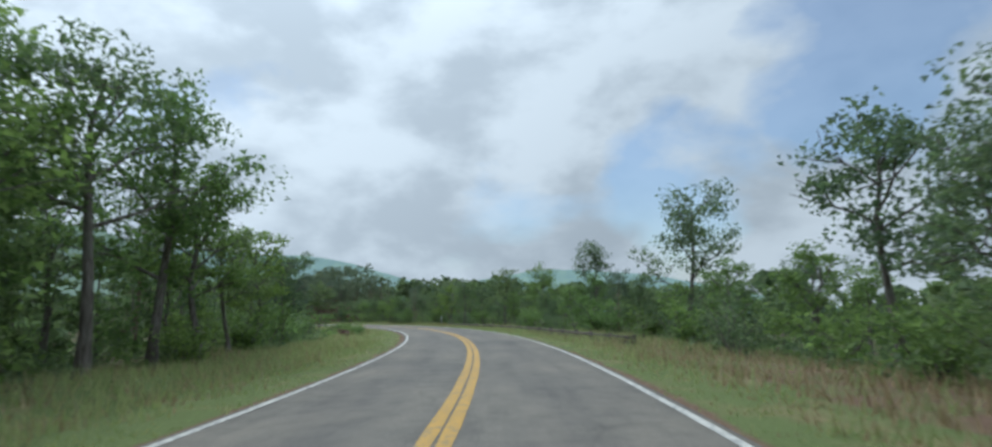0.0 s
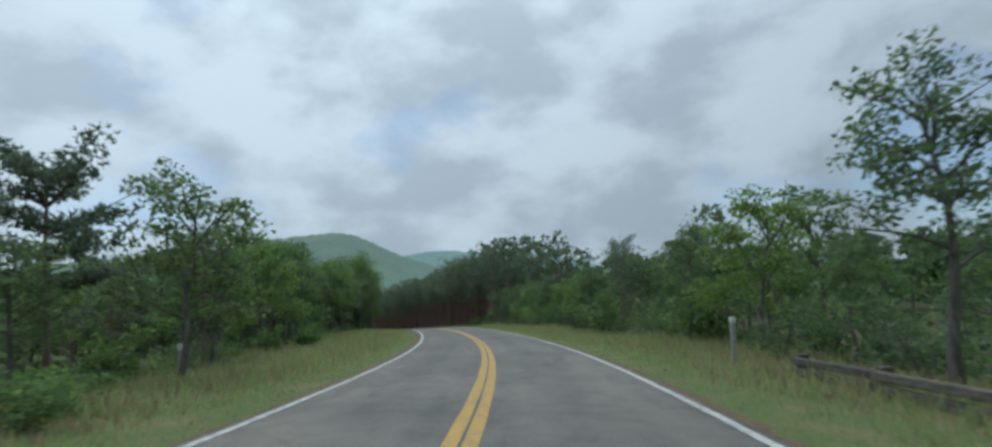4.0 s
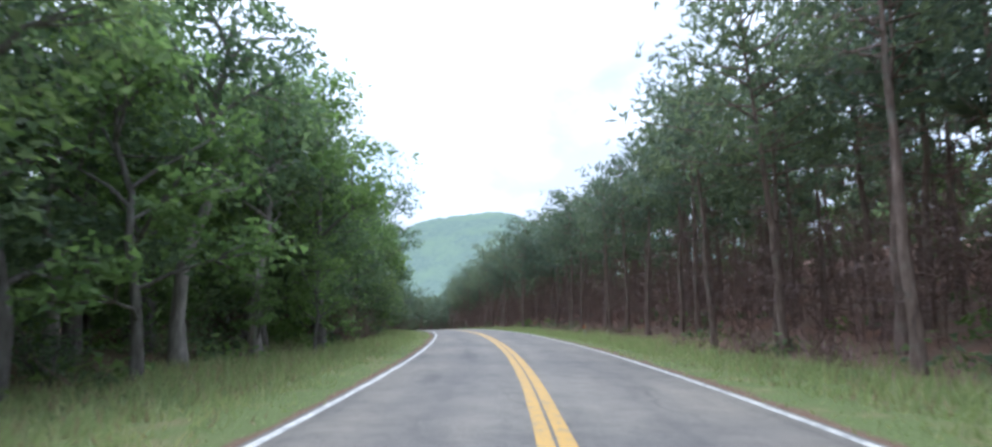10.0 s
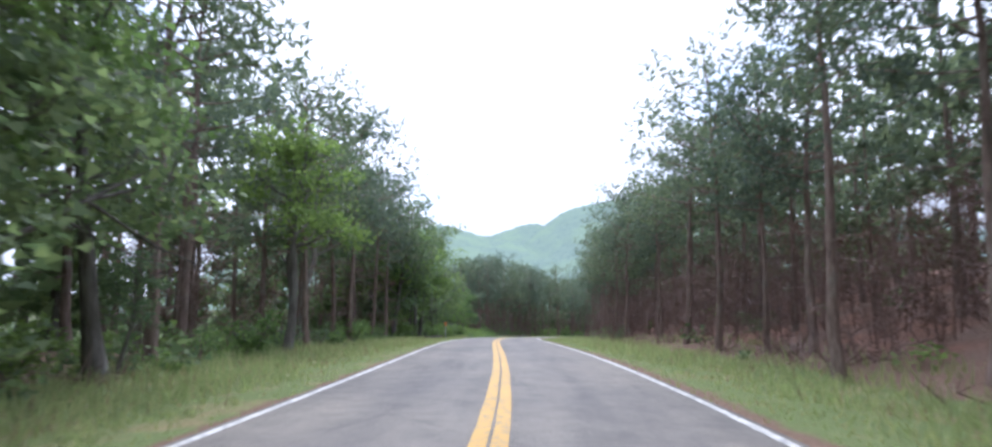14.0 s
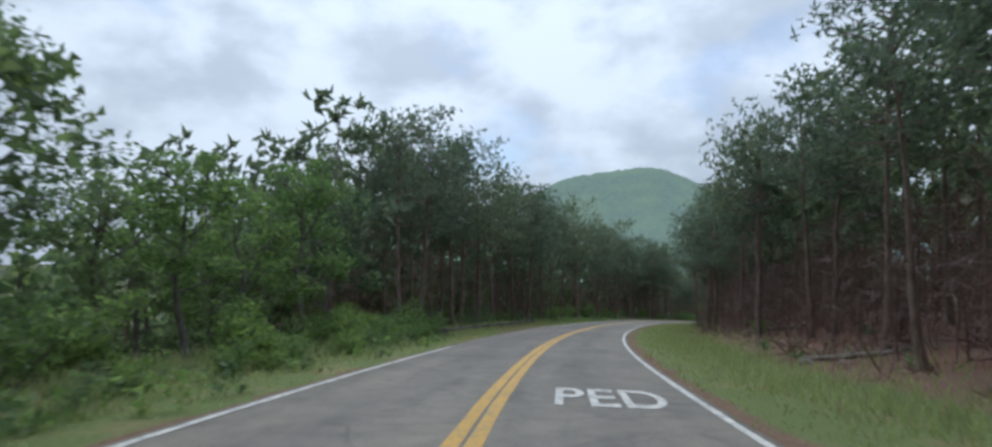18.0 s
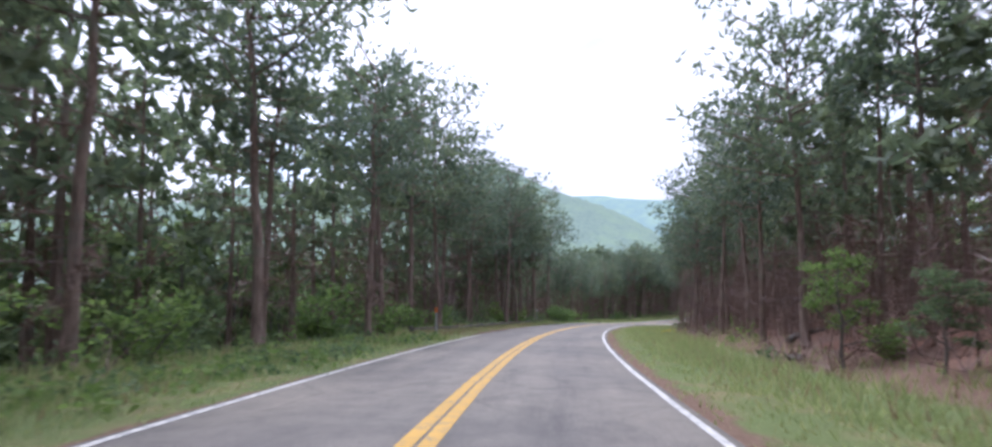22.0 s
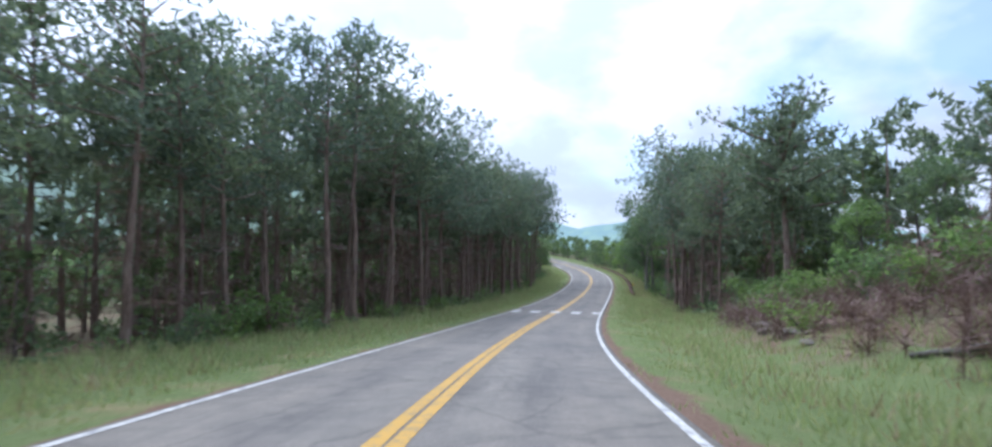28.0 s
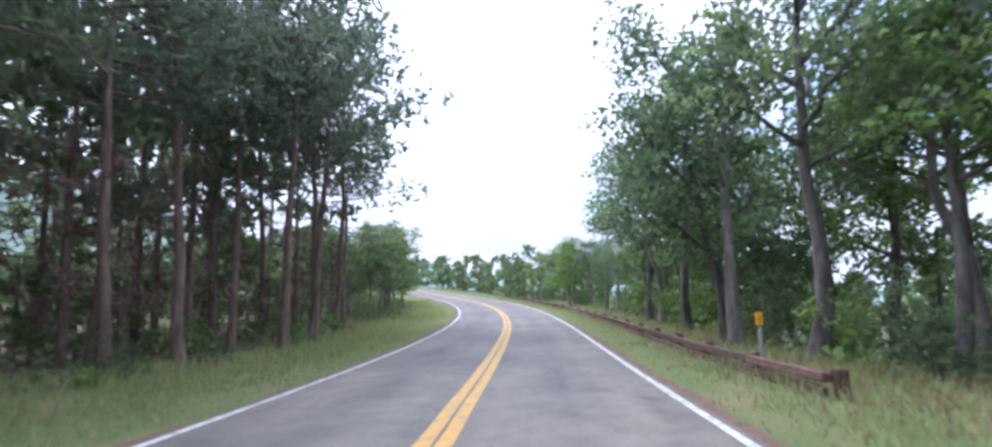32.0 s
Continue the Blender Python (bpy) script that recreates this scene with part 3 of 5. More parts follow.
def branch_line(start, way, length, n, rng, sag=0.0, rough=0.06):
    t = np.linspace(0, 1, n)[:, None]
    p = start + way * length * t
    p[1:] += rng.normal(size=(n - 1, 3)) * rough * length * t[1:] * 0.6
    p[:, 2] += sag * length * t[:, 0] ** 2
    return p


def pine_shape(seed, H=12.0, bare=0.45, pads=2.8, lite=False, wide=1.0, dead=18, girth=0.0125, limb=1.0, tuft=3, crown=0.135, tiers=0):
    rng = np.random.default_rng(seed)
    wood, green, dry = Heap(), Heap(), Heap()
    n = 4 if lite else 9
    z = np.linspace(-0.5, H * 0.97, n)
    p = np.stack([np.cumsum(rng.normal(size=n)) * 0.06, np.cumsum(rng.normal(size=n)) * 0.06, z], 1)
    r0 = girth * H
    rad = r0 * (1 - np.clip(z, 0, None) / H * 0.85)
    rad[0] *= 1.35
    wood.add(*tube(p, rad, 5 if lite else 7))
    centre = lambda h: np.array([np.interp(h, z, p[:, 0]), np.interp(h, z, p[:, 1]), h])
    nb = 11 if lite else 22
    spots = []
    for i in range(nb):
        u = (i + rng.random() * 0.8) / nb
        if tiers:       # limbs in flat storeys
            u = (int(u * tiers) + 0.4 + 0.25 * rng.random()) / tiers
        h = H * (bare + (0.97 - bare) * u)
        ln = H * wide * (0.085 + crown * math.sin(math.pi * min(1, 0.2 + 0.8 * (1 - u)) * 0.6)) * (0.6 + 0.6 * rng.random())
        a = i * 2.4 + rng.normal() * 0.4
        way = np.array([math.cos(a), math.sin(a), 0.05 + 0.6 * u])
        b_ = branch_line(centre(h), way, ln, 4, rng, 0.12)
        if not lite:
            wood.add(*tube(b_[[0, 1, 3]], np.array([0.05, 0.036, 0.01]) * limb, 3))
        for j in range(int(pads + rng.random())):
            t = max(0.15, 1.0 - 0.27 * j * (1 if pads < 5 else 0.4) + rng.normal() * 0.05)
            c = np.array([np.interp(t, np.linspace(0, 1, 4), b_[:, q]) for q in range(3)])
            k = int((9 if lite else 18) * (1.2 - 0.5 * u))
            R = 0.36 + 0.25 * ln * (0.6 + 0.6 * rng.random())
            off = unit(rng, k) * (rng.random(k) ** 0.45)[:, None] * np.array([1, 1, 0.3 if tiers else 0.58]) * R
            spots.append(c + off)
    spots.append(centre(H * 0.96) + rng.normal(size=(14, 3)) * np.array([0.25, 0.25, 0.4]))
    spots = np.concatenate(spots)
    spikes(green, rng, spots, 3 if lite else tuft, 0.29 if not lite else 0.54, 0.108 if not lite else 0.33)
    if lite:        # dead boughs under the crown
        a = rng.random(44) * 6.28
        c = np.stack([np.cos(a), np.sin(a), a * 0], 1) * (0.2 + 1.1 * rng.random((44, 1)))
        c[:, 2] = H * (0.1 + (bare + 0.04) * rng.random(44))
        spikes(dry, rng, c, 3, 1.0, 0.06, 0.1)
    for i in range(0 if lite else dead):
        h = H * (0.12 + (bare - 0.02) * rng.random())
        a = rng.random() * 6.28
        ln = 0.5 + 1.7 * rng.random()
        b_ = branch_line(centre(h), np.array([math.cos(a), math.sin(a), -0.05 + 0.2 * rng.random()]), ln, 3, rng, -0.1)
        dry.add(*tube(b_, [0.02, 0.013, 0.005], 3))
        k = 8
        q = b_[0] + (b_[2] - b_[0]) * (0.25 + 0.75 * rng.random((k, 1))) + rng.normal(size=(k, 3)) * 0.05
        spikes(dry, rng, q, 3, 0.42, 0.022, 0.0)
    return wood, green, dry


def oak_shape(seed, H=9.0, bare=0.25, spread=0.34, clusters=64, each=48, size=0.225, lite=False, low=0):
    rng = np.random.default_rng(seed)
    wood, green = Heap(), Heap()
    n = 4 if lite else 7
    top = H * 0.72
    z = np.linspace(-0.3, top, n)
    p = np.stack([np.cumsum(rng.normal(size=n)) * 0.13, np.cumsum(rng.normal(size=n)) * 0.13, z], 1)
    rad = 0.016 * H * (1 - np.clip(z, 0, None) / top * 0.75)
    rad[0] *= 1.4
    wood.add(*tube(p, rad, 5 if lite else 8))
    centre = lambda h: np.array([np.interp(h, z, p[:, 0]), np.interp(h, z, p[:, 1]), h])
    ends = []
    nl = 5 if lite else 10
    for i in range(nl):
        u = (i + rng.random() * 0.6) / nl
        h = H * (bare + (0.7 - bare) * u)
        a = i * 2.4 + rng.normal() * 0.5
        ln = H * spread * (0.65 + 0.6 * rng.random()) * (1.0 - 0.45 * u)
        way = np.array([math.cos(a), math.sin(a), 0.35 + 0.9 * u])
        way /= np.linalg.norm(way)
        b_ = branch_line(centre(h), way, ln, 5, rng, 0.1, 0.1)
        if not lite:
            wood.add(*tube(b_, np.array([0.4, 0.3, 0.22, 0.14, 0.06]) * 0.016 * H, 5))
        ends += [b_[3] + 0.6 * (b_[4] - b_[3]), b_[3], b_[2]]
        if not lite:
            for _ in range(2):
                w2 = way + rng.normal(size=3) * 0.6
                w2 /= np.linalg.norm(w2)
                c2 = branch_line(b_[2], w2, ln * 0.6, 3, rng, 0.05, 0.1)
                wood.add(*tube(c2, [0.035, 0.024, 0.01], 4))
                ends += [c2[1] + 0.65 * (c2[2] - c2[1]), c2[1]]
    ends.append(centre(top) + np.array([0, 0, H * 0.08]))
    for i in range(low):        # leafy shoots near the foot
        a = rng.random() * 6.28
        ends.append(np.array([math.cos(a), math.sin(a), 0]) * H * (0.06 + 0.12 * rng.random()) + np.array([0, 0, H * (0.05 + 0.25 * rng.random())]))
    ends = np.array(ends)
    pick = ends[np.resize(rng.permutation(len(ends)), clusters)] + rng.normal(size=(clusters, 3)) * np.array([0.045, 0.045, 0.035]) * H
    rad_c = (0.05 + 0.05 * rng.random(clusters)) * H * (1.0 if lite else 0.86)
    squash = np.array([1, 1, 1 / 0.62])
    for _ in range(2):      # draw stray clumps back to their neighbours
        gap = np.linalg.norm((pick[:, None] - pick[None]) * squash, axis=2)
        mate = np.argsort(gap, axis=1)[:, 3]
        far = gap[np.arange(clusters), mate]
        pull = np.clip(1 - 0.95 * (rad_c + rad_c[mate]) / np.maximum(far, 1e-6), 0, 1)
        pick = pick + (pick[mate] - pick) * pull[:, None]
    c = np.repeat(pick, each, 0)
    off = unit(rng, len(c)) * (rng.random(len(c)) ** 0.4)[:, None] * np.repeat(rad_c, each)[:, None] * np.array([1.15, 1.15, 0.62])
    leaves(green, rng, c + off, size if not lite else size * 1.7)
    return wood, green


def shrub_shape(seed, H=1.8, clusters=20, each=38, size=0.16):
    rng = np.random.default_rng(seed)
    wood, green = Heap(), Heap()
    tips = []
    for i in range(7):
        a = rng.random() * 6.28
        way = np.array([math.cos(a) * 0.55, math.sin(a) * 0.55, 1.0])
        b_ = branch_line(np.array([0, 0, -0.1]), way, H * (0.6 + 0.35 * rng.random()), 4, rng, 0, 0.12)
        wood.add(*tube(b_, [0.03, 0.022, 0.015, 0.006], 4))
        tips += [b_[1], b_[2], b_[3]]
    tips = np.array(tips)
    pick = tips[rng.integers(0, len(tips), clusters)] + rng.normal(size=(clusters, 3)) * 0.12 * H
    c = np.repeat(pick, each, 0)
    off = unit(rng, len(c)) * (0.5 + 0.6 * rng.random(len(c)))[:, None] * 0.24 * H
    pick[:, 2] = np.abs(pick[:, 2]) + 0.12 * H
    q = c + off
    q[:, 2] = np.abs(q[:, 2]) + 0.05
    leaves(green, rng, q, size)
    return wood, green


STOCK = {}


def stock_tree(kind, i):
    """Meshes of one variant, built once."""
    key = (kind, i)
    if key in STOCK:
        return STOCK[key]
    if kind == "pine":
        H = (11.5, 12.5, 13.5, 12.0, 10.5)[i]
        w, g, d = pine_shape(100 + i, H, (0.57, 0.52, 0.6, 0.48, 0.5)[i], wide=(1.0, 1.15, 0.95, 1.2, 1.3)[i])
        parts = [("trunk", (w, d), (M_PINEBARK, M_DRYTWIG), "scaly brown trunk with bare dead lower branches"), ("crown", g, M_NEEDLE, "")]
    elif kind == "umbrella":
        H = 10.8
        if i == 1:
            w, g, d = pine_shape(174, H, 0.5, 4.2, wide=1.5, dead=7, girth=0.02, limb=2.2, tuft=5)
        else:
            w, g, d = pine_shape(171, H, 0.36, 7.5, wide=1.75, dead=5, girth=0.019, limb=2.0, tuft=6, tiers=5)
        parts = [("trunk", (w, d), (M_PINEBARK, M_DRYTWIG), "scaly brown trunk with bare dead lower branches"), ("crown", g, M_NEEDLE, "")]
    elif kind == "oak":
        H = (8.5, 9.5, 10.5, 9.0, 11.0, 12.5, 13.5, 13.0)[i]
        if i < 5:
            w, g = oak_shape(200 + i, H, (0.2, 0.25, 0.3, 0.15, 0.28)[i], (0.36, 0.33, 0.3, 0.38, 0.3)[i])
        else:
            w, g = oak_shape(200 + i, H, (0.12, 0.18, 0.14)[i - 5], (0.31, 0.29, 0.33)[i - 5], 110, 52, 0.235, low=7)
        parts = [("trunk", w, M_OAKBARK, ""), ("crown", g, M_LIME if i in (1, 3, 6) else M_OAK, "")]
    elif kind == "ash":
        H = (11.0, 12.5, 10.0)[i]
        w, g = oak_shape(260 + i, H, 0.34, 0.25, 62, 48, 0.21)
        parts = [("trunk", w, M_PALEBARK if i == 0 else M_OAKBARK, ""), ("crown", g, M_OAK if i != 2 else M_LIME, "")]
    elif kind == "shrub":
        w, g = shrub_shape(300 + i, (1.8, 2.4, 1.4, 3.0)[i])
        parts = [("stem", w, M_OAKBARK, ""), ("foliage", g, M_OAK if i in (1, 3) else M_LIME, "")]
        H = (1.8, 2.4, 1.4, 3.0)[i]
    out = []
    for nm, h, mt, lb in parts:
        if isinstance(h, tuple):
            both = Heap()
            cut = sum(len(f) for f in h[0].f)
            for q in h:
                both.add(q.verts(), np.zeros((0, 3), int))
            low = len(h[0].verts())
            fc = h[0].faces() + [[i + low for i in f] for f in h[1].faces()]
            me = mesh_of(kind + "_" + nm, both.verts(), fc, list(mt), [0] * cut + [1] * (len(fc) - cut), True)
        else:
            me = mesh_of(kind + "_" + nm, h.verts(), h.faces(), [mt], smooth=(nm in ("trunk", "stem")))
        out.append((nm, me, lb))
    STOCK[key] = (out, H)
    return STOCK[key]


TEXT = {
    "pine": ("pine_tree", "tall slender pine with a bare trunk and tufted dark green crown", "pine tree", "roadside pines"),
    "umbrella": ("pine_tree", "wide-crowned old pine standing alone on the bank", "pine tree", ""),
    "oak": ("oak_tree", "broadleaf tree with spreading dark green leafy crown", "tree", "roadside broadleaf trees"),
    "ash": ("ash_tree", "slender broadleaf tree with a pale trunk and airy crown", "tree", "roadside slender trees"),
    "shrub": ("shrub", "leafy green shrub growing at the edge of the woods", "shrub", "roadside shrubs"),
}
PROTO = {}


def plant(kind, i, x, y, z, height, turn, label="", fat=1.0):
    if kind == "oak" and height > 9.5 and i < 5:
        i = 5 + i % 3
    meshes, H = stock_tree(kind, i)
    k = height / H
    key = (kind, i)
    lean = 0.0 if kind == "shrub" else 0.045
    m = Matrix.LocRotScale((x, y, z), Euler((lean * math.sin(x * 7.3 + y), lean * math.sin(y * 5.9 - x), turn)), (k * fat, k * fat, k))
    name, lab, cat, grp = TEXT[kind]
    if key not in PROTO:
        top = new(name)
        top.empty_display_size = 0.2
        for nm, me, lb in meshes:
            part(nm, me, top, lb)
        tagged(top, lab, cat, grp)
        PROTO[key] = top
        top.matrix_basis = m
        PROTO[key] = (top, (k * fat, k))
    else:
        src, (a, b_) = PROTO[key]
        fix = Matrix.Diagonal((1 / a, 1 / a, 1 / b_, 1))
        top = copy_thing(src, m @ fix)
    if label:
        tagged(top, label)
    return top


def land_z(s, d):
    return float(np.interp(s, sg, mid_line[:, 2]) + side_height(s, d))


def plant_at(kind, i, s, d, height, turn=0.0, label="", fat=1.0):
    p = on_line(s, d)
    return plant(kind, i, float(p[0]), float(p[1]), land_z(s, d) - 0.05, height, turn, label, fat)


# ---- the woods, by stretches of the road ----
# from, to, side, tree line at start and end, depth, spacing, {kind: share}, low, high
WOODS = [
    (-14, 10, 1, 10, 10, 12, 4.0, {"oak": 1}, 5.5, 7.5),
    (10, 84, 1, 11, 10, 13, 4.0, {"oak": 0.95, "pine": 0.05}, 3.4, 5.2),
    (84, 112, 1, 9.8, 10.2, 18, 3.6, {"oak": 0.85, "pine": 0.15}, 4.8, 6.4),
    (112, 148, 1, 10.2, 10.4, 18, 3.4, {"oak": 0.95, "pine": 0.05}, 4.6, 6.2),
    (98, 150, 1, 9.2, 9.4, 2.6, 3.4, {"oak": 1.0}, 2.6, 4.0),
    (148, 160, 1, 9.4, 9.0, 17, 3.1, {"pine": 1.0}, 8.0, 9.6),
    (160, 186, 1, 8.8, 8.6, 17, 3.1, {"pine": 1.0}, 11.2, 13.4),
    (186, 230, 1, 8.6, 8.6, 17, 3.1, {"pine": 1.0}, 9.5, 11.5),
    (230, 324, 1, 9.2, 9.4, 16, 3.1, {"pine": 1.0}, 8.4, 10.6),
    (324, 352, 1, 8.8, 8.8, 19, 3.0, {"pine": 1.0}, 10, 12.5),
    (352, 400, 1, 9.3, 9.4, 16, 3.1, {"pine": 1.0}, 8.8, 11),
    (400, 424, 1, 9.2, 9.6, 19, 3.1, {"pine": 1.0}, 9.8, 12.2),
    (424, 446, 1, 13.5, 14.5, 14, 3.4, {"oak": 0.6, "pine": 0.4}, 3.6, 5.2),
    (446, 458, 1, 10.5, 10, 13, 3.4, {"pine": 1.0}, 8.6, 10.2),
    (458, 468, 1, 10, 9.4, 13, 3.2, {"pine": 1.0}, 10.5, 12.5),
    (468, 484, 1, 9.2, 9, 13, 3.1, {"pine": 1.0}, 12.5, 14.5),
    (484, 512, 1, 8.8, 8.8, 6.5, 3.6, {"oak": 0.35, "ash": 0.65}, 11, 14),
    (512, 560, 1, 8.6, 8.5, 12, 3.4, {"oak": 0.8, "ash": 0.2}, 6, 8),
    (560, 620, 1, 8.5, 8.5, 14, 4.0, {"oak": 1}, 6, 8),
    (-14, 20, -1, 11, 11, 14, 3.8, {"oak": 1.0}, 10, 12.5),
    (20, 32, -1, 10.5, 11, 14, 3.4, {"oak": 0.8, "pine": 0.2}, 5.5, 7),
    (32, 64, -1, 20, 17, 18, 5.0, {"oak": 1.0}, 3, 5),
    (64, 82, -1, 11, 11.5, 18, 3.6, {"oak": 1.0}, 3.6, 5.2),
    (82, 98, -1, 11.5, 12.5, 18, 3.6, {"oak": 0.65, "pine": 0.35}, 5, 7),
    (98, 150, -1, 13.0, 11.0, 18, 3.6, {"oak": 0.8, "ash": 0.2}, 7.4, 9.4),
    (150, 225, -1, 9.8, 8.2, 18, 3.2, {"oak": 0.65, "ash": 0.35}, 11.5, 14.5),
    (152, 185, -1, 8.5, 8.2, 2.6, 3.3, {"oak": 1.0}, 2.6, 4.4),
    (202, 226, -1, 8.5, 8.2, 2.6, 3.3, {"oak": 1.0}, 2.6, 4.4),
    (225, 262, -1, 9.5, 9.2, 17, 3.6, {"ash": 0.4, "pine": 0.6}, 12, 15),
    (262, 277.5, -1, 9.4, 9.8, 17, 2.9, {"ash": 0.4, "oak": 0.6}, 13.5, 16),
    (277.5, 295, -1, 9.6, 8.6, 20, 3.4, {"pine": 0.15, "oak": 0.85}, 5.6, 7.6),
    (295, 307, -1, 8.6, 8.6, 20, 3.0, {"pine": 1.0}, 10.5, 12),
    (307, 340, -1, 8.4, 8.6, 20, 3.6, {"pine": 1.0}, 12, 14.5),
    (340, 384, -1, 8.4, 8.6, 20, 4.0, {"pine": 1.0}, 12.5, 15.5),
    (384, 404, -1, 8.4, 8.8, 14, 3.0, {"pine": 1.0}, 13.5, 16),
    (406, 440, -1, 9.6, 9.4, 17, 3.1, {"pine": 1.0}, 8.8, 10.6),
    (440, 486, -1, 9.4, 9.2, 17, 3.1, {"pine": 1.0}, 12, 14.5),
    (486, 512, -1, 8.8, 8.6, 15, 3.2, {"pine": 0.9, "ash": 0.1}, 13, 15.5),
    (512, 545, -1, 8.6, 8.6, 15, 3.2, {"oak": 0.8, "ash": 0.2}, 6, 9),
    (545, 620, -1, 8.6, 8.6, 15, 3.8, {"oak": 1}, 5, 7),
]
BACKING = [
    (150, 424, 1, 19, 4.5, 6.5), (486, 512, 1, 12.5, 5, 7), (446, 488, 1, 16, 7.5, 10.5), (450, 490, 1, 12.2, 3.6, 6.4), (460, 488, 1, 10.6, 2.6, 4.2), (98, 225, -1, 24, 6, 8), (98, 225, -1, 17, 4, 6),
    (225, 272, -1, 20, 7, 9), (258, 282, -1, 13, 4, 6), (272, 284, -1, 19, 7, 9), (300, 402, -1, 12.5, 3.5, 5.5), (297, 405, -1, 16, 7, 9.5), (297, 405, -1, 25, 10, 13), (297, 402, -1, 20.5, 9, 12), (405, 520, -1, 24, 7, 10), (405, 520, -1, 17, 5, 7.5), (430, 512, -1, 12.5, 2.6, 4.2),
]
NVAR = {"pine": 5, "oak": 5, "ash": 3}
CLEAR = []      # places (s, d, radius) kept free for trees set by hand


def make_woods():
    rng = np.random.default_rng(11)
    near, back = [], []
    for s0, s1, side, l0, l1, depth, gap, kinds, lo, hi in WOODS:
        names, share = list(kinds), np.array(list(kinds.values()))
        share = share / share.sum()
        s = s0 + gap * 0.5
        while s < s1:
            line = l0 + (l1 - l0) * (s - s0) / (s1 - s0)
            r = line
            row = 0
            while r < line + depth:
                q = s + (rng.random() - 0.5) * gap * 0.9
                e = r + (rng.random() - 0.5) * gap * 0.6 + (rng.random() < 0.25) * 0.8
                kind = names[rng.choice(len(names), p=share)]
                drift = 0.5 + 0.32 * math.sin(s * 0.37 + side) + 0.24 * math.sin(s * 0.83 + 2.1 * side)
                h = lo + (hi - lo) * (drift + 0.7 * (rng.random() - 0.5))
                if side > 0 and 168 < q < 182:      # a dip in the row's tops
                    h *= 0.86
                if side < 0 and 16 < q < 19:
                    h *= 0.76
                turn = rng.random() * 6.28
                v = int(rng.integers(0, NVAR[kind]))
                if not any(abs(q - a) < c and abs(side * e - b_) < c for a, b_, c in CLEAR):
                    (near if (row < 1 or row < 2 and (kind != "pine" or rng.random() < 0.45)) and -12 < q < 545 else back).append((kind, v, q, side * e, h, turn))
                r += gap * (1.0 + 0.35 * max(0, row - 1))
                row += 1
            s += gap
    # bushy trees that close the view under the crowns
    for s0, s1, side, r, h0, h1 in BACKING:
        s = s0
        while s < s1:
            back.append(("oak", int(rng.integers(0, 3)), s, side * (r + rng.random() * 4), h0 + (h1 - h0) * rng.random(), rng.random() * 6.28))
            s += (1.9 if side < 0 and s0 == 297 else 2.6) + rng.random()
    count = {}
    for kind, v, q, e, h, turn in near:
        count[kind] = count.get(kind, 0) + 1
        if count[kind] > 290:
            back.append((kind, v, q, e, h, turn))
            continue
        plant_at(kind, v, q, e, h, turn)
    # the trees behind, joined
    lite = {"pine": [pine_shape(500 + i, 12, 0.36, 1.9, True, 1.2) for i in range(3)],
            "oak": [oak_shape(540 + i, 9.5, 0.08, 0.34, 28, 16, 0.34, True, low=5) for i in range(3)]}
    pre = {}
    for k_, L in lite.items():
        pre[k_] = [(w.verts(), np.array(w.faces()), g.verts(), np.array(g.faces()), *[(d.verts(), np.array(d.faces())) for d in dry]) for w, g, *dry in L]
    V, Fq, Ft, Fd, n = [], [], [], [], 0
    for kind, v, q, e, h, turn in back:
        kk_ = "pine" if kind == "pine" else "oak"
        wv, wf, gv, gf, *dry = pre[kk_][v % 3]
        k = h / (12 if kk_ == "pine" else 9.5)
        p = on_line(q, e)
        base = np.array([p[0], p[1], land_z(q, e) - 0.1])
        c, s_ = math.cos(turn), math.sin(turn)
        R = np.array([[c, -s_, 0], [s_, c, 0], [0, 0, 1]]) * k
        V.append(wv @ R.T + base)
        Fq.append((wf + n, kk_ == "pine"))
        n += len(wv)
        V.append(gv @ R.T + base)
        Ft.append((gf + n, kk_ == "pine"))
        n += len(gv)
        for dv, df in dry:
            V.append(dv @ R.T + base)
            Fd.append(df + n)
            n += len(dv)
    faces, idx = [], []
    for f, is_pine in Fq:
        faces += f.tolist()
        idx += [0 if is_pine else 1] * len(f)
    for f, is_pine in Ft:
        faces += f.tolist()
        idx += [2 if is_pine else 3] * len(f)
    for f in Fd:
        faces += f.tolist()
        idx += [4] * len(f)
    me = mesh_of("woods", np.concatenate(V), faces, [M_PINEBARK, M_OAKBARK, M_NEEDLE, M_OAK, M_DRYTWIG], idx)
    tagged(new("woods", me), "dense mixed woods of pines and broadleaf trees behind the roadside", "woods", kind="stuff")


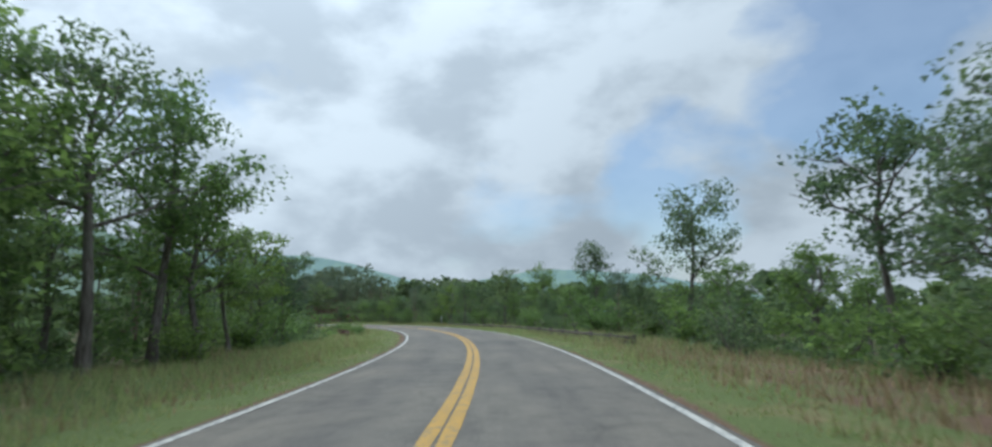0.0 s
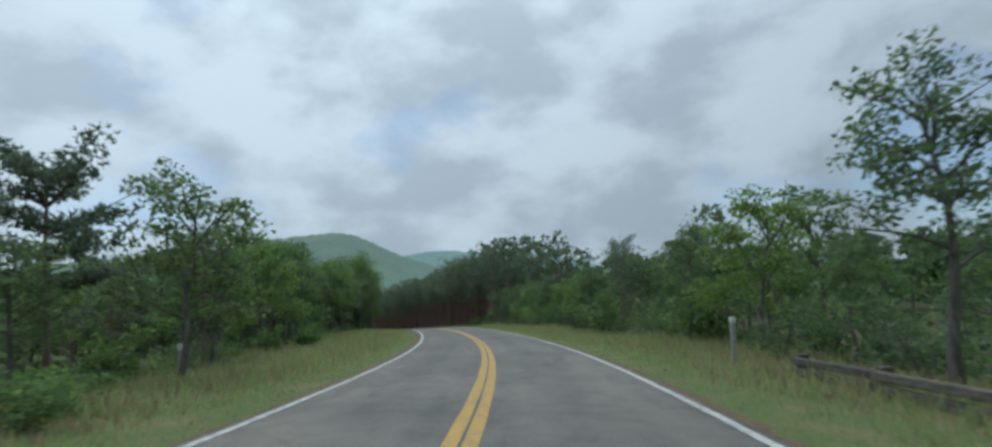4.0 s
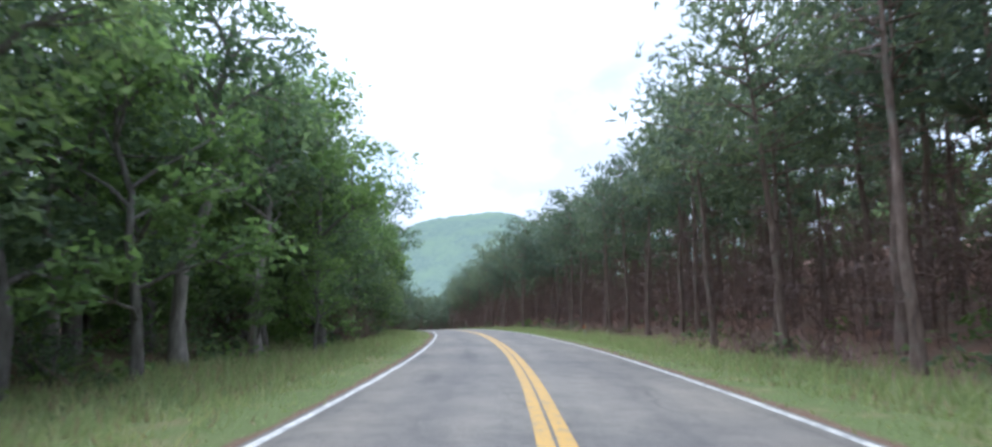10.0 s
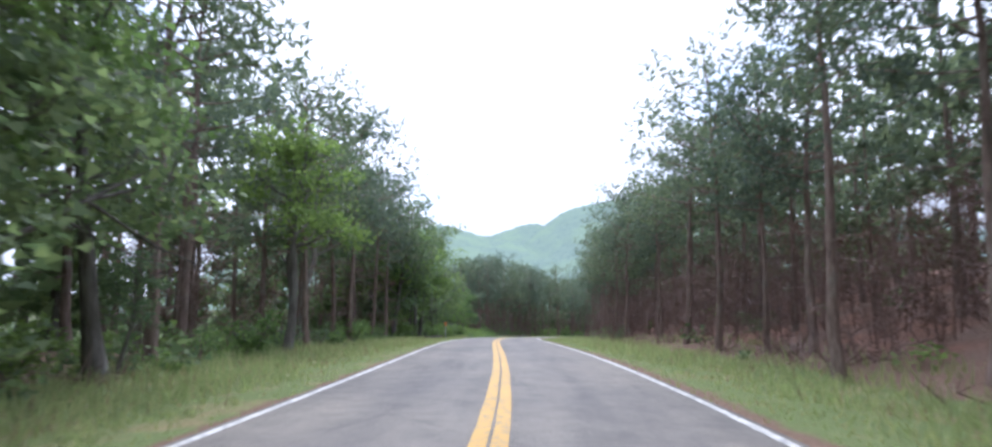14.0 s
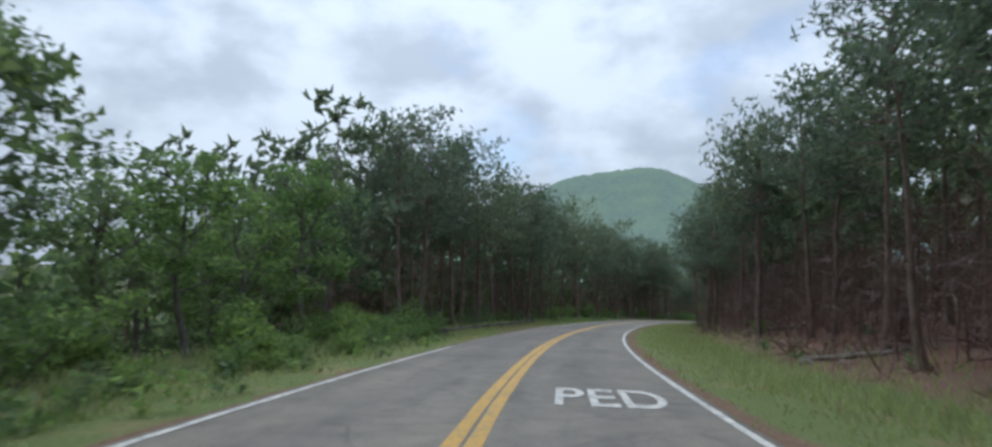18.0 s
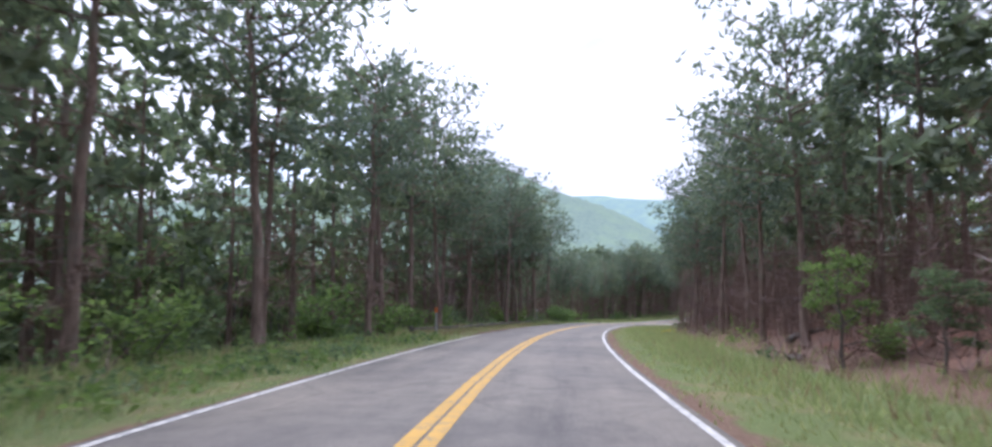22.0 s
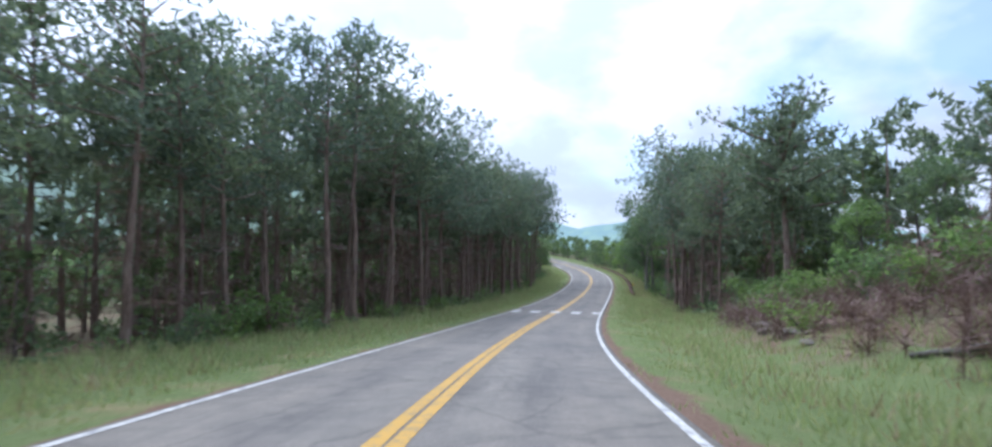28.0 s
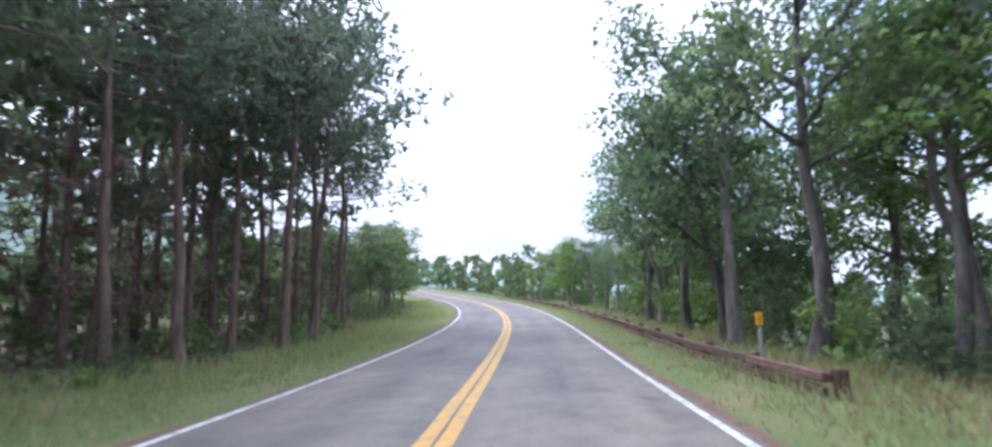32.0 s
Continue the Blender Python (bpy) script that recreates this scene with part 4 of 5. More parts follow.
def make_far_woods():
    """The woods on the slopes away from the road, crown by crown."""
    rng = np.random.default_rng(77)
    shapes = []
    for i in range(4):
        w, g = oak_shape(700 + i, 9.5, 0.1, 0.34, 18, 4, 0.9, True)
        shapes.append((g.verts(), np.array(g.faces())))
    V, F, n = [], [], 0
    for _ in range(2200):
        s, side = rng.random() * 590 - 24, (1 if rng.random() < 0.5 else -1)
        d = side * (29 + 62 * rng.random())
        if side < 0 and 28 < s < 66 and d > -60:
            continue
        k = 0.55 + 0.5 * rng.random()
        gv, gf = shapes[int(rng.integers(4))]
        p = on_line(s, d)
        if np.hypot(p[0] - mid_line[:, 0], p[1] - mid_line[:, 1]).min() < 27:
            continue
        a = rng.random() * 6.28
        R = np.array([[math.cos(a), -math.sin(a), 0], [math.sin(a), math.cos(a), 0], [0, 0, 1]]) * k
        z = float(land(p[None, :2])[0][0])
        V.append(gv @ R.T + np.array([p[0], p[1], z - 0.6]))
        F.append(gf + n)
        n += len(gv)
    me = mesh_of("woods", np.concatenate(V), np.concatenate(F), [M_OAK])
    tagged(new("woods", me), "leafy woods covering the slopes away from the road", "woods", kind="stuff")


# kind, variant, station, offset, height over the road's level, turn
STANDING = [
    ("umbrella", 1, 448.6, 12.6, 11.4, 0.3), ("umbrella", 0, 68.0, -13.6, 7.7, 1.9), ("umbrella", 0, 78.8, -13.6, 6.7, 4.0), ("ash", 0, 170.5, -9.3, 13.5, 2.0),
    ("oak", 2, 27.9, 12.9, 10.0, 3.5), ("oak", 0, 46.0, 14.3, 8.8, 1.0), ("oak", 4, 57.6, 8.9, 7.1, 2.0), ("oak", 1, 62.4, 15.6, 8.4, 3.0), ("oak", 4, 69.7, 7.8, 6.7, 0.1),
    ("oak", 2, 10.5, 11.4, 8.3, 5.0), ("oak", 1, 15.0, -10.8, 11.6, 1.0), ("ash", 1, 11.0, -10.4, 11.6, 0.4), ("ash", 1, 161.0, -8.2, 11.6, 2.6),
    ("oak", 3, 80.2, 9.4, 6.2, 0.9), ("oak", 1, 83.0, 13.4, 7.3, 3.3), ("oak", 0, 77.3, -9.0, 6.6, 2.2), ("oak", 0, 127.5, -12.0, 7.4, 1.2),
    ("oak", 1, 181.0, -8.2, 15.6, 2.2), ("oak", 2, 208.5, -8.6, 15.4, 4.1), ("oak", 1, 158.0, -10.0, 14.2, 0.8), ("oak", 2, 164.4, -9.8, 14.6, 2.8), ("ash", 1, 154.5, -9.4, 9.6, 4.0), ("oak", 3, 166.2, -8.2, 8.6, 5.0), ("ash", 0, 152.6, -11.4, 8.0, 1.1),
    ("pine", 2, 150.2, 9.2, 10.0, 0.5), ("pine", 1, 153.2, 9.8, 10.6, 2.5), ("ash", 2, 234.2, -8.4, 11.6, 0.7), ("pine", 3, 233.1, 8.4, 11.0, 1.7),
    ("pine", 3, 300.2, -8.4, 11.6, 2.7), ("pine", 2, 303.0, -12.2, 12.0, 0.2), ("pine", 0, 299.3, 9.6, 10.8, 1.4), ("pine", 1, 470.7, 9.0, 14.0, 3.0),
    ("oak", 1, 287.8, -8.3, 7.6, 0.6), ("oak", 3, 344.5, 8.6, 3.4, 5.5), ("oak", 0, 341.5, 9.0, 2.6, 1.5), ("pine", 4, 461.0, 10.6, 9.6, 5.5), ("pine", 0, 475.5, 11.0, 14.0, 0.9), ("ash", 1, 490.2, 7.9, 13.4, 0.3), ("ash", 0, 494.4, 7.4, 13.5, 2.1), ("oak", 2, 496.0, 7.8, 14.0, 1.0), ("ash", 1, 501.0, 8.0, 13.6, 5.0), ("ash", 0, 506.0, 8.0, 12.0, 4.0),
    ("pine", 0, 447.8, -8.4, 12.0, 1.1), ("pine", 4, 464.2, -8.8, 11.5, 4.4), ("pine", 2, 510.3, -9.6, 12.5, 3.6),
]


def plant_landmarks():
    for kind, v, s, d, top, turn in STANDING:
        z = float(side_height(s, d))
        plant_at(kind, v, s, d, top - z, turn, "wide-crowned old pine rising above the roadside bushes" if kind == "umbrella" and s < 100 else "")
        CLEAR.append((s, d, 1.9 if kind != "umbrella" else 2.6))


plant_landmarks()
make_woods()
make_far_woods()


# ---- undergrowth and shrubs ----
def line_at(s, side):
    for s0, s1, sd, l0, l1, *_ in WOODS:
        if sd == side and s0 <= s < s1:
            return l0 + (l1 - l0) * (s - s0) / (s1 - s0)
    return 10.0


# share of leafy growth under the trees, by station (the rest is dry brush)
GREEN_S = [-30, 125, 150, 170, 225, 240, 400, 425, 450, 620]
GREEN_R = [1.0, 1.0, 0.85, 0.3, 0.2, 0.12, 0.15, 0.7, 0.6, 0.9]
GREEN_L = [1.0, 1.0, 0.9, 0.8, 0.9, 0.95, 0.9, 0.75, 0.75, 0.9]


def make_undergrowth():
    rng = np.random.default_rng(21)
    leafy, limey, brush = Heap(), Heap(), Heap()
    for side in (1, -1):
        n = 1800
        s = rng.random(n) * 570 - 10
        u = rng.random(n) ** 1.4
        tall = 0.4 + 1.3 * rng.random(n) ** 1.6
        green = rng.random(n) < np.interp(s, GREEN_S, GREEN_R if side > 0 else GREEN_L)
        for i in range(n):
            line = line_at(s[i], side)
            low = 30 < s[i] < 64 and side < 0
            d = side * ((8.6 if low else line - 1.0) + u[i] * (12 if low else 9))
            if abs(d) < 7.6:
                continue
            p = on_line(s[i], d)
            base = np.array([p[0], p[1], land_z(s[i], d)])
            h = tall[i]
            if green[i]:
                k = 38
                q = unit(rng, k) * (0.3 + 0.75 * rng.random(k))[:, None] * np.array([0.7, 0.7, 0.5]) * h
                q[:, 2] = np.abs(q[:, 2]) * 1.4
                into = limey if rng.random() < 0.3 else leafy
                leaves(into, rng, base + q, 0.15 + 0.07 * h)
            else:
                k = 5
                q = rng.normal(size=(k, 3)) * np.array([0.45, 0.45, 0.12]) * h
                q[:, 2] = np.abs(q[:, 2])
                spikes(brush, rng, base + q, 5, 0.9 * h, 0.035, 0.45)
    # lush low weeds on the verge
    for s0, s1, n in ((327, 353, 150), (270, 293, 60), (384, 408, 40)):
        for i in range(n):
            q, d = s0 + (s1 - s0) * rng.random(), -(3.9 + 3.6 * rng.random() ** 0.8)
            p = on_line(q, d)
            w = unit(rng, 26) * (0.3 + 0.7 * rng.random(26))[:, None] * np.array([0.5, 0.5, 0.3 + 0.25 * rng.random()])
            w[:, 2] = np.abs(w[:, 2])
            leaves(limey if rng.random() < 0.6 else leafy, rng, np.array([p[0], p[1], land_z(q, d)]) + w, 0.16)
    # thickets of bare dead saplings under the pines
    for side, s0, s1, n, lo, short in ((1, 166, 424, 3950, 9.6, 1.0), (-1, 405, 545, 300, 10.5, 1.0), (1, 426, 447, 420, 8.6, 0.3), (-1, 185, 202, 420, 7.2, 0.55), (1, 462, 487, 380, 9.4, 0.6)):
        for i in range(n):
            q = s0 + (s1 - s0) * rng.random()
            d = side * (lo + 9 * rng.random())
            p = on_line(q, d)
            h = (2.0 + 3.2 * rng.random()) * short
            base = np.array([p[0], p[1], land_z(q, d)])
            c = base + np.array([0, 0, 1.0]) * h * rng.random((7, 1)) * 0.8
            spikes(brush, rng, c, 4, 0.75, 0.03, 0.25)
            spikes(brush, rng, base[None], 1, h, 0.05, 9.0)
    idx = []
    faces = []
    off = 0
    vs = []
    for j, q in enumerate((leafy, limey, brush)):
        v = q.verts()
        f = np.concatenate(q.f) + off
        vs.append(v)
        faces.append(f)
        idx += [j] * len(f)
        off += len(v)
    me = mesh_of("undergrowth", np.concatenate(vs), np.concatenate(faces), [M_OAK, M_LIME, M_DRYTWIG], idx)
    tagged(new("undergrowth", me), "low leafy undergrowth and dry brush under the trees", "undergrowth", kind="stuff")


make_undergrowth()
# shrubs told apart: from, to, side, offset, gap, low, high, light share
HEDGES = [
    (-8, 80, 1, 9.6, 2.4, 1.2, 2.2, 0.5), (84, 130, 1, 8.9, 2.8, 1.2, 2.4, 0.2), (130, 165, 1, 9.2, 5.5, 0.8, 1.6, 0.4), (180, 400, 1, 8.8, 20.0, 0.6, 1.1, 0.5),
    (405, 430, 1, 11.2, 3.2, 0.9, 1.8, 0.6), (430, 448, 1, 12.2, 1.5, 1.0, 2.0, 0.8), (448, 474, 1, 11.4, 2.6, 1.0, 2.2, 0.15), (474, 512, 1, 9.2, 2.6, 1.0, 2.2, 0.3), (512, 545, 1, 9.4, 5, 1.0, 1.8, 0.6),
    (-8, 30, -1, 10.4, 3.0, 1.0, 2.0, 0.3), (30, 64, -1, 11.0, 2.4, 1.4, 2.8, 0.4), (64, 100, -1, 10.4, 3.4, 0.9, 1.7, 0.4), (100, 150, -1, 12.2, 4.5, 0.9, 1.8, 0.2),
    (150, 190, -1, 9.8, 5.0, 0.8, 1.8, 0.3), (190, 204, -1, 8.6, 2.2, 1.5, 3.2, 0.3), (204, 262, -1, 8.8, 3.6, 0.8, 1.6, 0.6), (262, 300, -1, 7.4, 2.0, 0.8, 1.7, 0.85),
    (272, 296, -1, 5.7, 1.2, 0.5, 0.9, 0.95), (300, 405, -1, 8.6, 4.6, 0.9, 2.2, 0.4), (405, 545, -1, 9.0, 4.2, 0.8, 1.8, 0.3),
]


def make_shrubs():
    rng = np.random.default_rng(33)
    n = 0
    for s0, s1, side, off, gap, lo, hi, light in HEDGES:
        s = s0 + rng.random() * gap
        while s < s1 and n < 292:
            d = side * (off + rng.normal() * 0.5 + (rng.random() < 0.3) * 1.5)
            v = (0, 2)[int(rng.integers(2))] if rng.random() < light else (1, 3)[int(rng.integers(2))]
            if abs(d) > 5.0:
                plant_at("shrub", v, s, d, lo + (hi - lo) * rng.random(), rng.random() * 6.28, "bright green leafy shrub growing on the grassy verge" if v in (0, 2) else "", 1.15)
                n += 1
            s += gap * (0.6 + 0.8 * rng.random())
    for s, d, h in ((49.0, -6.5, 0.8), (51.2, -6.4, 0.7), (54.0, -6.7, 0.9), (56.5, -7.0, 1.1), (68.6, -7.0, 0.95), (69.8, -7.4, 0.8), (292.3, -7.2, 1.1), (294.6, -7.5, 1.3), (290.4, -7.1, 1.0), (436.0, 9.5, 1.1), (443.0, 11.2, 1.3), (445.0, 11.9, 1.6), (441.8, 12.6, 1.5), (446.6, 10.9, 1.2), (402.0, -7.6, 1.9), (404.0, -8.0, 2.3), (406.5, -7.8, 1.7), (408.6, -8.1, 1.5)):
        plant_at("shrub", 0, s, d, h, s, "bright green leafy shrub growing on the grassy verge", 1.5)


make_shrubs()


# ---- grass ----
def make_grass():
    rng = np.random.default_rng(41)
    h = Heap()
    kinds = []
    for side in (1, -1):
        n = 52000
        s = rng.random(n) * 560 - 12
        lines = np.array([line_at(q, side) for q in np.arange(-14, 556, 2)])
        ln = np.interp(s, np.arange(-14, 556, 2), lines)
        r = 3.34 + rng.random(n) ** 1.05 * (ln + 0.8 - 3.34)
        d = r * side
        base = on_line(s, d)
        base[:, 2] += side_height(s, d) - 0.08
        patch = 0.5 + 0.5 * np.sin(s * 0.31 + side) * np.sin(s * 0.083 + r * 0.9)
        tall = np.clip((r - 3.2) / 2.4, 0.3, 1.15) * (0.65 + 0.5 * patch)
        keep = rng.random(n) < np.clip(0.3 + (r - 3.34) * 0.6, 0, 1) * np.clip(1.15 - bare_soil(s, d), 0, 1)
        if side > 0:
            dry = np.interp(s, [-10, 14, 26, 60, 75, 84, 110, 150, 478, 486, 510, 520], [0.75, 0.7, 0.25, 0.25, 0.5, 0.35, 0.3, 0.1, 0.1, 0.5, 0.5, 0.2])
        else:
            dry = np.interp(s, [-10, 50, 66, 110, 150, 200, 290, 345, 360, 398, 410], [0.2, 0.3, 0.45, 0.35, 0.2, 0.12, 0.15, 0.15, 0.45, 0.45, 0.12])
        dry = (rng.random(n) < dry * np.clip((r - 4.2) / 1.2, 0.3, 1))[keep]
        kinds.append(np.repeat(dry, 4))
        base, tall = base[keep], tall[keep]
        m = len(base)
        each = 4
        c = np.repeat(base, each, 0) + rng.normal(size=(m * each, 3)) * np.array([0.2, 0.2, 0])
        a = rng.normal(size=(m * each, 3)) * 0.38
        a[:, 2] = 1.0
        a /= np.linalg.norm(a, axis=1)[:, None]
        b_ = np.cross(a, unit(rng, m * each))
        b_ /= np.linalg.norm(b_, axis=1)[:, None] + 1e-9
        ln2 = (np.repeat(tall, each) * (0.2 + 0.3 * rng.random(m * each)))[:, None]
        w = 0.02
        h.add(np.stack([c - b_ * w, c + b_ * w, c + a * ln2], 1).reshape(-1, 3), np.arange(m * each * 3).reshape(-1, 3))
    me = mesh_of("grass", h.verts(), np.concatenate(h.f), [M_GRASS, M_STRAW], np.concatenate(kinds).astype(int))
    tagged(new("grass", me), "rough green and straw-coloured grass on the verges", "grass", kind="stuff")


make_grass()


# ---- guard rails ----
def box_mesh(name, sx, sy, sz, mat, bevel=0.012, seed=0, rough=0.0):
    bm = bmesh.new()
    bmesh.ops.create_cube(bm, size=1.0)
    for v in bm.verts:
        v.co = Vector((v.co.x * sx, v.co.y * sy, v.co.z * sz))
    bmesh.ops.bevel(bm, geom=bm.edges[:], offset=bevel, segments=1, affect="EDGES")
    rng = random.Random(seed)
    for v in bm.verts:
        v.co += Vector([(rng.random() - 0.5) * rough for _ in range(3)])
    me = bpy.data.meshes.new(name)
    bm.to_mesh(me)
    bm.free()
    me.materials.append(mat)
    return me


RAIL_MESH = {}


def guard_rail(s0, s1, d0, d1, label, mats, bay=3.0, flare=0.0):
    """Two timber beams a bay between short square posts; one thing with all its posts and beams."""
    p0 = on_line(s0, d0)
    top = new("guard_rail")
    top.location = (p0[0], p0[1], land_z(s0, d0))
    tagged(top, label, "guard rail")
    base = top.location.copy()
    n = max(1, int(round((s1 - s0) / bay)))
    key = mats[0].name
    if key not in RAIL_MESH:
        RAIL_MESH[key] = [box_mesh("post", 0.2, 0.2, 0.8, mats[0], 0.02, i, 0.012) for i in range(3)] + [box_mesh("beam", 0.15, bay * 0.995, 0.15, mats[0], 0.018, i, 0.015) for i in range(3)]
    ms = RAIL_MESH[key]
    rng = random.Random(int(s0))
    side = 1 if d0 > 0 else -1

    def spot(i):
        s = s0 + (s1 - s0) * i / n
        d = d0 + (d1 - d0) * i / n
        e = max(0.0, abs(i - n / 2) - (n / 2 - 2)) * flare
        d += side * e
        p = on_line(s, d)
        return Vector((p[0], p[1], land_z(s, d)))
    for i in range(n + 1):
        a = spot(i)
        b_ = spot(min(i + 1, n))
        if i == n:
            b_ = a + (a - spot(i - 1))
        way = (b_ - a)
        yaw = math.atan2(-way.x, way.y)
        out = Vector((math.cos(yaw), math.sin(yaw), 0)) * side
        o = part("post", ms[rng.randrange(3)], top)
        o.matrix_basis = Matrix.Translation(a + out * 0.2 - base + Vector((0, 0, 0.0))) @ pose(0, 0, 0, rng.uniform(-2, 2), rng.uniform(-2, 2), math.degrees(yaw))
        if i < n:
            mid = (a + b_) / 2
            pitch = math.degrees(math.asin(max(-1, min(1, way.z / way.length))))
            for z in (0.27, 0.04):
                o = part("beam", ms[3 + rng.randrange(3)], top)
                k = way.length / bay
                o.matrix_basis = Matrix.Translation(mid - base + Vector((0, 0, z))) @ pose(0, 0, 0, pitch, 0, math.degrees(yaw)) @ Matrix.Diagonal((1, k, 1, 1))
    return top


guard_rail(20.6, 73, 6.7, 6.5, "low weathered grey timber guard rail in roadside grass", (M_TIMBER,), flare=0.15)
guard_rail(44.4, 56.4, -7.0, -7.4, "low reddish timber guard rail half hidden by bushes", (M_REDTIMBER,), flare=0.25)
guard_rail(260, 269.2, -5.7, -6.2, "low weathered grey timber guard rail above a wooded slope", (M_TIMBER,), flare=0.3)
guard_rail(292, 322, -5.9, -6.0, "low weathered grey timber guard rail above a wooded slope", (M_TIMBER,), flare=0.3)
guard_rail(359, 396.2, -6.2, -6.6, "low weathered grey timber guard rail above a wooded slope", (M_TIMBER,), flare=0.5)
guard_rail(484.8, 545.8, 5.3, 5.7, "low reddish-brown timber guard rail in tall grass", (M_REDTIMBER,), flare=0.1)


# ---- marker posts ----
def plain(name, col, rough=0.5):
    m, nt, b = nodes(name, rough, 0.4)
    f = noise_tex(nt, 9, 5, 0.7)
    nt.links.new(blend(nt, col, tuple(v * 0.6 for v in col), ramp(nt, f, [(0.45, (0, 0, 0)), (0.7, (1, 1, 1))])), b.inputs["Base Color"])
    return m


M_ORANGE, M_SIGN, M_POST, M_PALE = plain("orange_reflector", (0.58, 0.16, 0.05)), plain("yellow_reflector", (0.8, 0.38, 0.02)), plain("grey_post", (0.35, 0.34, 0.32), 0.8), plain("white_post_top", (0.7, 0.7, 0.68), 0.7)


def marker(s, d, h, w, cap_h, cap_mat, label, post_mat=None, cap_w=None, lean=0.0):
    p = on_line(s, d)
    top = new("marker_post")
    top.matrix_basis = Matrix.Translation((p[0], p[1], land_z(s, d) - 0.12)) @ pose(0, 0, 0, lean, lean * 0.6, math.degrees(float(np.interp(s, sg, head))))
    tagged(top, label, "marker post")
    o = part("post", box_mesh("marker_post", w, w * 0.8, h + 0.12, post_mat or M_POST, w * 0.12), top)
    o.location = (0, 0, (h + 0.12) / 2)
    cw = cap_w or w * 1.15
    c = part("reflector", box_mesh("reflector", cw, w * 0.95, cap_h, cap_mat, 0.008), top)
    c.location = (0, -0.003, h + 0.12 - cap_h / 2 + 0.006)


marker(76.3, 6.8, 1.2, 0.13, 0.14, M_PALE, "leaning grey wooden marker post with a pale top", lean=2.0)
marker(80.6, -10.4, 1.0, 0.12, 0.2, M_PALE, "short post with a white top at the wood's edge")
marker(189.6, 5.9, 0.75, 0.06, 0.2, M_ORANGE, "thin marker post with an orange top in the grass")
marker(259.3, -4.7, 1.4, 0.08, 0.3, M_ORANGE, "marker post with an orange reflector at the rail's start", cap_w=0.15)
marker(358.2, -5.7, 1.45, 0.1, 0.26, M_ORANGE, "marker post with an orange reflector beside the guard rail", cap_w=0.16)
marker(396.9, -8.6, 1.5, 0.16, 0.2, M_PALE, "tall grey marker post with a pale top", lean=1.0)
marker(487.6, 5.6, 1.22, 0.06, 0.26, M_SIGN, "thin post with a yellow reflector panel behind the guard rail", cap_w=0.13)


# ---- road markings ----
def road_text(words, s, d, width, length, name, label):
    cu = bpy.data.curves.new("letters", "FONT")
    cu.body, cu.align_x, cu.size, cu.offset = words, "CENTER", 1.0, 0.012
    tmp = new("letters", cu)
    bpy.context.view_layer.update()
    src = bpy.data.meshes.new_from_object(tmp.evaluated_get(bpy.context.evaluated_depsgraph_get()))
    bpy.data.objects.remove(tmp)
    v = np.empty(len(src.vertices) * 3)
    src.vertices.foreach_get("co", v)
    v = v.reshape(-1, 3)
    lo, hi = v[:, :2].min(0), v[:, :2].max(0)
    a = (v[:, 0] - lo[0]) / (hi[0] - lo[0]) - 0.5
    b_ = (v[:, 1] - lo[1]) / (hi[1] - lo[1])
    dd = d + a * width
    q = on_line(s + b_ * length, dd)
    q[:, 2] += -0.008 * np.clip(np.abs(dd) / 3.0, 0, 1) + 0.012
    src.vertices.foreach_set("co", q.ravel())
    src.materials.append(M_WHITE)
    src.update()
    src.name = name
    tagged(new(name, src), label, "road marking", kind="structure")


road_text("PED", 277.2, 1.7, 1.65, 1.8, "road_marking", "white word PED painted on the lane")
road_text("X-ING", 329.2, 1.6, 2.1, 1.8, "road_marking", "white word X-ING painted on the lane")
for a, b_ in ((-3.02, -2.42), (-1.72, -1.04), (-0.34, 0.3), (1.06, 1.7), (2.48, 3.14)):
    st = np.linspace(454.9, 456.9, 5)
    p = on_line(np.repeat(st[:, None], 3, 1), np.repeat(np.linspace(a, b_, 3)[None], 5, 0))
    p[..., 2] += -0.008 * np.clip(np.abs(np.linspace(a, b_, 3)) / 3.05, 0, 1) + 0.013
    me = mesh_of("crossing_bar", p.reshape(-1, 3), grid_faces(5, 3)[:, ::-1], [M_WHITE])
    tagged(new("crossing_bar", me), "white bar of a pedestrian crossing painted across the road", "road marking", kind="structure")


# ---- rocks, logs and fallen branches ----
def rock(s, d, size, seed, label):
    bm = bmesh.new()
    bmesh.ops.create_icosphere(bm, subdivisions=2, radius=1.0)
    rng = random.Random(seed)
    sx, sy, sz = size * rng.uniform(0.8, 1.5), size * rng.uniform(0.8, 1.3), size * rng.uniform(0.35, 0.6)
    for v in bm.verts:
        n = noise.noise(v.co * 1.6 + Vector((seed * 3.1, 0, 0)))
        v.co = Vector((v.co.x * sx, v.co.y * sy, v.co.z * sz)) * (1 + 0.35 * n)
    me = bpy.data.meshes.new("rock")
    bm.to_mesh(me)
    bm.free()
    me.materials.append(M_STONE)
    o = new("rock", me)
    p = on_line(s, d)
    o.location = (p[0], p[1], land_z(s, d) + sz * 0.15)
    o.rotation_euler = (0, 0, rng.random() * 6)
    tagged(o, label, "rock", "rocks on the bank")


for i, (s, d, z) in enumerate(((440.3, 9.4, 0.34), (438.6, 9.0, 0.26), (437.0, 9.4, 0.28), (434.0, 8.8, 0.22), (399.5, 8.2, 0.3), (401.5, 8.0, 0.22), (288.0, 8.2, 0.2), (347.0, 8.3, 0.25), (375.6, 8.2, 0.22))):
    rock(s, d, z, i, "pale grey rock half sunk in the grassy bank" if s > 430 else "flat grey rock among leaf litter on the bank")


